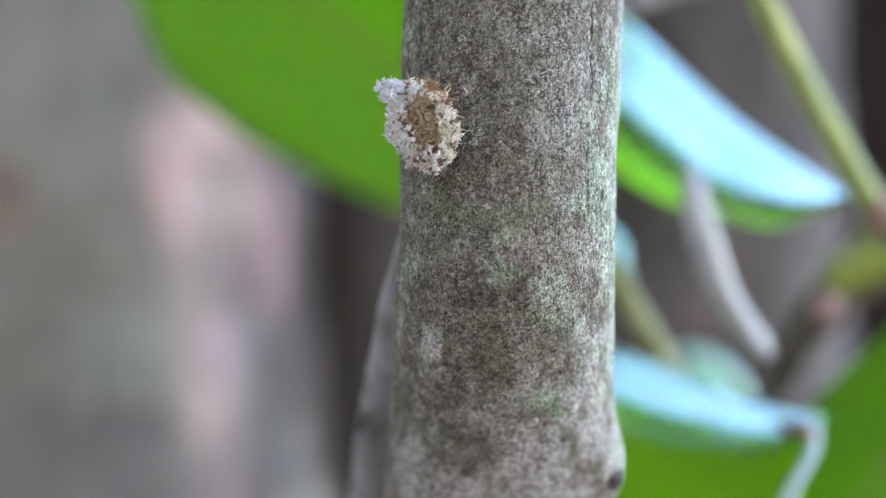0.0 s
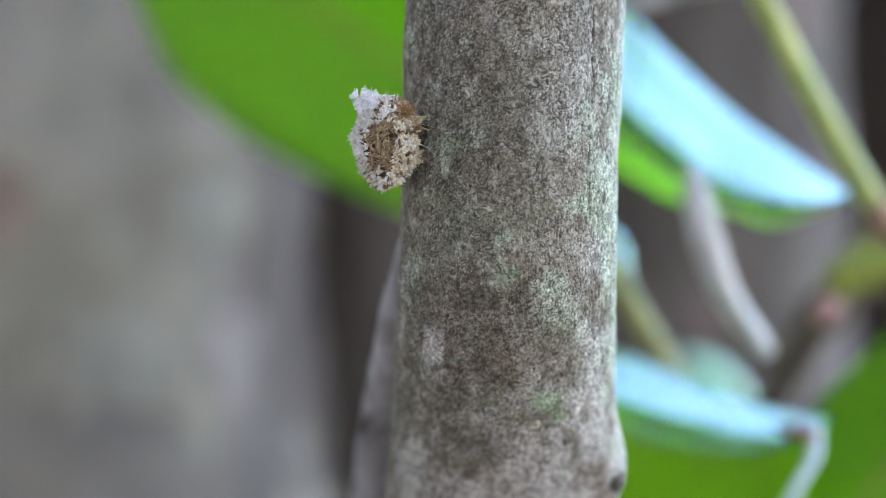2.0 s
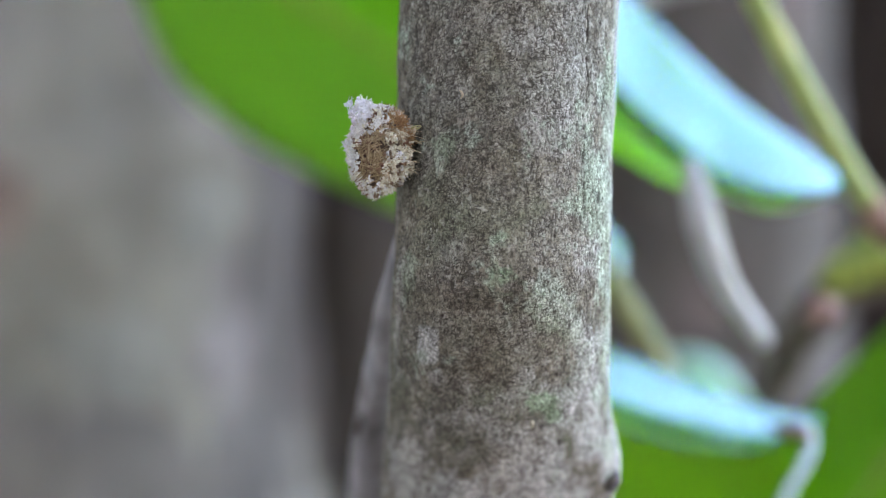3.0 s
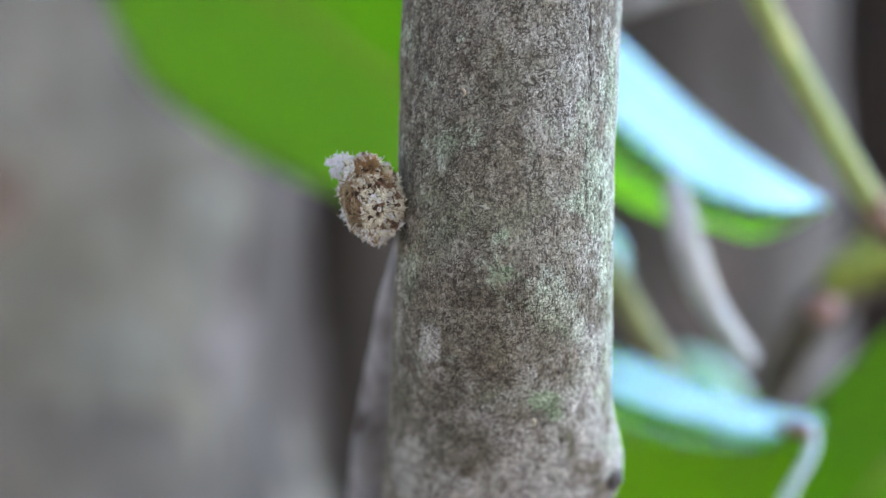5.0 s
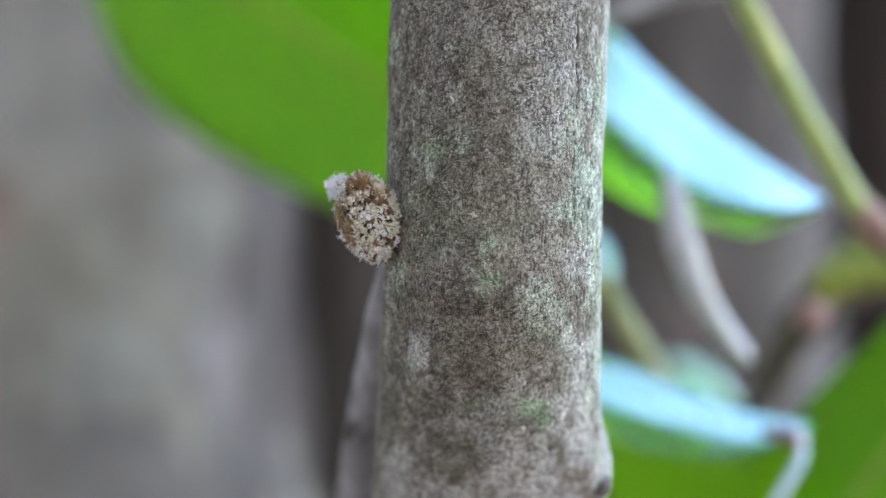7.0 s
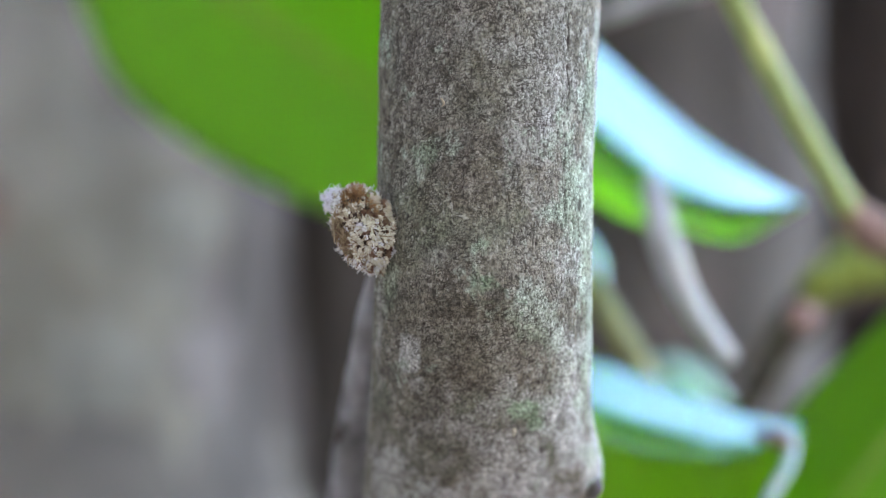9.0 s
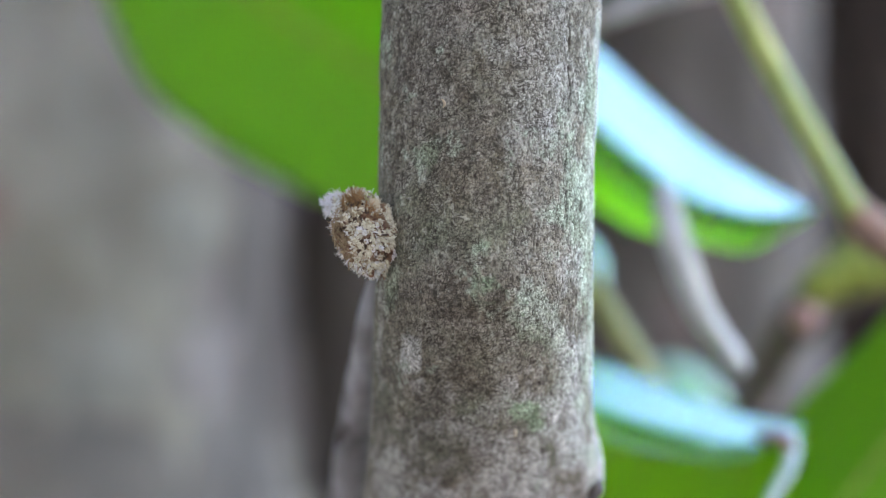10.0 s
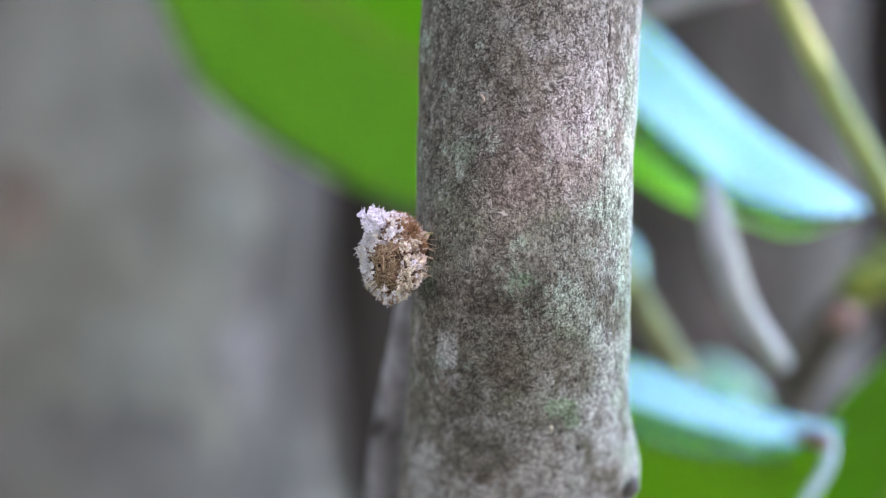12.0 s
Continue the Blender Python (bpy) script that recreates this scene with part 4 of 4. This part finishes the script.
    head = part("head", tube("head", [(0, 0, -0.0003), (0, 0, 0.0002), (0, 0, 0.0007), (0, 0, 0.0010)], [0.0003, 0.0004, 0.00038, 0.0002], TAN, 14, 14), larva, "dull tan head",
                pose(under - 0.0002, 0.0009, 0.0016, -60, 0, 0))
    for s in (-1, 1):
        part("mandible", tube("mandible", [(s * 0.00016, 0, 0.0009), (s * 0.0003, 0, 0.0011), (s * 0.00024, 0, 0.0014), (s * 0.00005, 0, 0.0017)], [0.00011, 0.0001, 0.00007, 0.00002], SKIN, 8, 14), head, "curved sickle jaw")
    legs = []
    for s in (-1, 1):
        for k, z in enumerate((0.0012, 0.0002, -0.0011)):
            m = tube("leg", [(0, 0, 0), (0.0002, s * 0.0006, 0.0002), (0.0000, s * 0.0012, 0.0001), (-0.0008, s * 0.0015, -0.0002)], [0.0001, 0.00007, 0.00005, 0.00003], TAN, 8, 16)
            legs.append((part("leg", m, larva, "thin pale leg", pose(under, s * 0.0007, z)), s * 0.0007, z, k))
    for i in range(14):
        a = rng.uniform(-0.0022, 0.0020)
        v, f = curl_data(rng, rng.uniform(0.0006, 0.0011), 0.000014, 0.15)
        side = 1 if i % 3 else -1
        part("bristle", mesh_of("bristle", v, f, STRAW), larva, "", Matrix.Translation((-0.0012, side * 0.0022, a)) @ Vector((-0.45, side, rng.uniform(-0.3, 0.3))).to_track_quat("Z", "Y").to_matrix().to_4x4())
    return larva, head, legs


LARVA, HEAD, LEGS = build_larva()


# ---- unseen twigs added between the sun and the branch ----
def build_shade_twig(label, far, u0, u1, v0, v1, count, seed, length=0.034, root=-1):
    """An unseen leafy twig added `far` metres up the sun's rays; its shade spans u0..u1 sideways and v0..v1 upward."""
    rng = random.Random(seed)
    ob = thing("blocker_twig", SUBJECT + TO_SUN * far, label, "twig", "twigs overhead")
    mid = (v0 + v1) / 2
    us = [u0 - 0.25, u0, (u0 + u1) / 2, u1] if root < 0 else [u1 + 0.25, u1, (u0 + u1) / 2, u0 + length * 0.5]
    part("wood", tube("wood", [SUN_SIDE * u + SUN_UP * (mid + k) for u, k in zip(us, (0, -0.01, 0, 0.006))], [0.003, 0.0022, 0.0018, 0.001], BROWN_BARK, 8, 16), ob)
    width = length * 0.65
    for i in range(count):
        verts, faces = [], []
        d = (SUN_SIDE * rng.uniform(-1, 1) + SUN_UP * rng.uniform(-1, 1)).normalized()
        c = SUN_SIDE * rng.uniform(u0 + length * 0.35, u1 - length * 0.35) + SUN_UP * rng.uniform(v0 + length * 0.35, v1 - length * 0.35)
        leaf_card(verts, faces, c - d * length / 2 + TO_SUN * rng.uniform(-0.02, 0.02), d, TO_SUN + rand_unit(rng) * 0.25, length, width)
        part("leaf_blade", mesh_of("leaf_blade", verts, faces, CANOPY_LEAF, False), ob)
    return ob


def build_thin_twig():
    """An unseen twig added high up, its leaves thin at one end and close at the other."""
    rng = random.Random(12)
    ob = thing("blocker_twig", SUBJECT + TO_SUN * 3.6, "thin unseen leafy twig, added high up to dim the sun", "twig", "twigs overhead")
    part("wood", tube("wood", [SUN_SIDE * u + SUN_UP * v for u, v in ((0.32, 0.03), (0.16, 0.0), (0.0, 0.01), (-0.1, 0.0))], [0.004, 0.003, 0.002, 0.0012], BROWN_BARK, 8, 16), ob)
    for i in range(300):
        u = -0.12 + 0.34 * math.sqrt(rng.random())
        c, d = SUN_SIDE * u + SUN_UP * rng.uniform(-0.07, 0.07) + TO_SUN * rng.uniform(-0.02, 0.02), (SUN_SIDE * rng.uniform(-1, 1) + SUN_UP * rng.uniform(-1, 1)).normalized()
        verts, faces = [], []
        leaf_card(verts, faces, c - d * 0.013, d, TO_SUN + rand_unit(rng) * 0.25, 0.026, 0.014)
        part("leaf_blade", mesh_of("leaf_blade", verts, faces, CANOPY_LEAF, False), ob)
    return ob


# all of these stay out of view and only shape the sun patches
SHADE = build_shade_twig("unseen leafy twig overhead, added to block and release the sun", 0.8, -0.045, 0.035, -0.055, 0.045, 70, 3)
build_shade_twig("dense unseen leafy twig overhead, added to shade the shoots", 0.8, 0.022, 0.19, -0.09, 0.18, 230, 4)
NEAR = build_shade_twig("small unseen leafy twig, added to shade the right of the branch", 0.35, 0.0025, 0.036, -0.04, 0.0045, 170, 8, 0.012, 1)
LOW = build_shade_twig("small unseen leafy twig, added to shade the lower branch", 0.22, -0.03, 0.03, -0.06, -0.0055, 260, 9, 0.010, 1)
UPPER = build_shade_twig("small unseen leafy twig, added to shade the upper branch", 0.25, -0.05, 0.0028, 0.0085, 0.06, 260, 13, 0.010)
SPARSE = build_shade_twig("sparse unseen leafy twig, added to thin the sun on the branch", 0.8, -0.02, 0.03, -0.03, 0.004, 11, 10, 0.012)
THIN = build_thin_twig()
SHADE_FAR = build_shade_twig("unseen leafy twig overhead, added to shade the thick trunk", 1.6, SPOT_U - 0.11, SPOT_U + 0.11, SPOT_V - 0.11, SPOT_V + 0.11, 300, 6, 0.05)


# ---- what moves ----
def motions():
    # larva: seconds, place, heading round the branch, lean; it also rolls about the way it faces outward
    larva_rows = [
        (0, (-0.00142, 0.10700, 0.90914), 33, 2), (0.5, (-0.00160, 0.10700, 0.90909), 33, 2), (1, (-0.00204, 0.10749, 0.90939), 34, 2), (1.5, (-0.00320, 0.10879, 0.90909), 39, 3),
        (2, (-0.00438, 0.11018, 0.90830), 44, 3), (2.5, (-0.00436, 0.11055, 0.90800), 46, 3), (3, (-0.00451, 0.11090, 0.90767), 48, 3), (3.2, (-0.00447, 0.11097, 0.90771), 50, 3),
        (4.8, (-0.00542, 0.11346, 0.90497), 80, 10), (5, (-0.00552, 0.11369, 0.90399), 86, 13), (5.5, (-0.00500, 0.11364, 0.90317), 92, 14), (6, (-0.00496, 0.11348, 0.90330), 97, 15),
        (6.5, (-0.00499, 0.11346, 0.90310), 98, 15), (7, (-0.00484, 0.11342, 0.90317), 99, 16), (8.8, (-0.00429, 0.11331, 0.90264), 100, 18), (9, (-0.00441, 0.11336, 0.90243), 100, 18),
        (9.5, (-0.00452, 0.11333, 0.90230), 100, 19), (10, (-0.00448, 0.11335, 0.90219), 100, 19), (10.5, (-0.00433, 0.11331, 0.90199), 99, 19), (11, (-0.00421, 0.11329, 0.90138), 92, 17),
        (11.5, (-0.00411, 0.11328, 0.90077), 70, 12.5), (12, (-0.00511, 0.11294, 0.89981), 46, 7)]
    rolls = [(0, 20), (1.0, 18), (2.0, -8), (3.2, -14), (4.8, -4), (6, 0), (10.5, 0), (11.5, -8), (12, -14)]
    roll = lambda t: float(np.interp(t, [r[0] for r in rolls], [r[1] for r in rolls]))
    walk(LARVA, [(t, pose(*leaning([p])[0], roll(t), lean, -90 - turn)) for t, p, turn, lean in larva_rows])
    walk(HEAD, [(t, pose(-0.0017, 0.0009, 0.0016, -60 + 8 * math.sin(t * 2.1), 6 * math.sin(t * 1.3), 0)) for t in range(0, 13)])
    for leg, y, z, k in LEGS:
        walk(leg, [(t * 0.5, pose(-0.0015, y, z, 9 * math.sin(t * 1.7 + k * 2.1 + (2 if y > 0 else 0)), 0, 0)) for t in range(0, 25)])
    # the curled leaf flutters: seconds, sideways and upward shift in mm, turn
    sway = [(0, 0, 0, 3.0), (0.5, -1.2, -0.7, 1.4), (1, -1, -0.6, 2.0), (1.5, -0.8, -0.7, 1.9), (2, 0, 0.2, 3.9), (2.5, -0.4, 0.7, 5.7), (3, 0.5, 1.2, 6.2), (4, -0.8, 0.4, 3.9), (5, -1.6, -0.7, 1.2), (5.5, -1.2, -0.7, 1.2), (6, 0.3, 0.5, 5.2), (6.5, 0.3, 0.5, 5.2), (7, -0.8, 0.1, 3.0), (8, -1.2, -0.3, 1.0), (9, -1.7, 0.5, 0.0), (9.5, -1.5, 0.7, -1.2), (10, -0.6, -0.3, -0.8), (10.3, -0.2, -0.5, 0.2), (10.5, 0.1, -0.6, 2.0), (11, 0, 0.9, 5.2), (11.5, 0.4, 1, 5.7), (12, 0.2, -0.4, 4.3)]
    home = FLUTTER.location.copy()
    walk(FLUTTER, [(t, pose(home.x + dx * 0.00128, home.y, home.z + dz * 0.00128, turn, 0, 0)) for t, dx, dz, turn in sway])
    # the broad leaf swings sideways: seconds, shift in mm
    swing = [(0, 0), (0.5, -7.4), (1, -7.2), (1.5, -1), (2, 1), (2.5, -1.5), (3, 2.5), (4, -4), (5, -5.4), (5.5, -3.6), (6, 0), (6.5, -1.5), (7, -4.9), (8, -5), (9, -5.6), (9.5, -2), (10, 0), (10.5, 1.5), (11, -2.8), (11.5, 0), (12, 2.3)]
    rest = BROAD.location.copy()
    walk(BROAD, [(t, pose(rest.x + dx * 0.001, rest.y, rest.z)) for t, dx in swing])
    # the green shoot drifts sideways: seconds, shift in mm
    drift = [(0, 0), (5, 0.1), (6, 0.4), (7, 0.1), (9, 0.3), (10.5, 0.9), (12, 1.1)]
    rest = SHOOT.location.copy()
    walk(SHOOT, [(t, pose(rest.x + dx * 0.001, rest.y, rest.z)) for t, dx in drift])
    # the unseen twig overhead is keyed aside to let the sun through
    place = SUBJECT + TO_SUN * 0.8
    bend = [(0, 0, 0), (2.1, 0, 0), (2.3, -0.024, 0), (2.5, -0.010, 0), (2.7, -0.019, 0), (2.8, -0.024, 0), (2.9, -0.014, 0), (3.0, 0, 0), (5, 0.002, 0.003), (7, 0, 0), (9, -0.002, 0.003), (10.2, 0, 0.002), (10.4, 0, -0.09), (11.6, 0, -0.09), (11.9, 0, -0.052), (12, 0, -0.046)]
    walk(SHADE, [(t, Matrix.Translation(place + SUN_SIDE * a + SUN_UP * b)) for t, a, b in bend])
    place = SUBJECT + TO_SUN * 1.6
    bend = [(0, -0.150), (0.1, -0.135), (0.2, -0.08), (0.4, -0.01), (1, 0.0), (6, 0.01), (12, 0.0)]
    walk(SHADE_FAR, [(t, Matrix.Translation(place + SUN_SIDE * a)) for t, a in bend])
    # the low twig stays out of the way until the second sun patch
    place = SUBJECT + TO_SUN * 0.22
    bend = [(0, -0.06), (3.0, -0.06), (9.5, 0.0), (12, 0.0)]
    walk(LOW, [(t, Matrix.Translation(place + SUN_UP * a)) for t, a in bend])
    bend = [(0, 0.07), (3.0, 0.07), (9.5, 0.0), (12, 0.0)]
    walk(UPPER, [(t, Matrix.Translation(SUBJECT + TO_SUN * 0.25 + SUN_UP * a)) for t, a in bend])
    bend = [(0, -0.06), (3.0, -0.06), (9.5, 0.0), (10.6, 0.0), (11.0, -0.03), (12, -0.03)]
    walk(SPARSE, [(t, Matrix.Translation(SUBJECT + TO_SUN * 0.8 + SUN_UP * a)) for t, a in bend])
    bend = [(0, -0.06), (3.0, -0.06), (9.5, 0.0), (10.7, 0.0), (11.1, -0.012), (12, -0.03)]
    walk(NEAR, [(t, Matrix.Translation(SUBJECT + TO_SUN * 0.35 + SUN_UP * a)) for t, a in bend])
    # the thin twig slides its close end into the gap: seconds, share of the way
    place = SUBJECT + TO_SUN * 3.6
    bend = [(0, 0.0), (10.4, 0.0), (10.5, 0.16), (10.6, 0.3), (10.7, 0.75), (10.8, 0.6), (10.9, 0.5), (11.0, 0.62), (11.2, 0.56), (11.4, 0.42), (11.5, 0.42), (11.6, 0.75), (11.8, 1.0), (12, 0.96)]
    walk(THIN, [(t, Matrix.Translation(place + SUN_SIDE * (0.16 - 0.32 * a))) for t, a in bend])


motions()
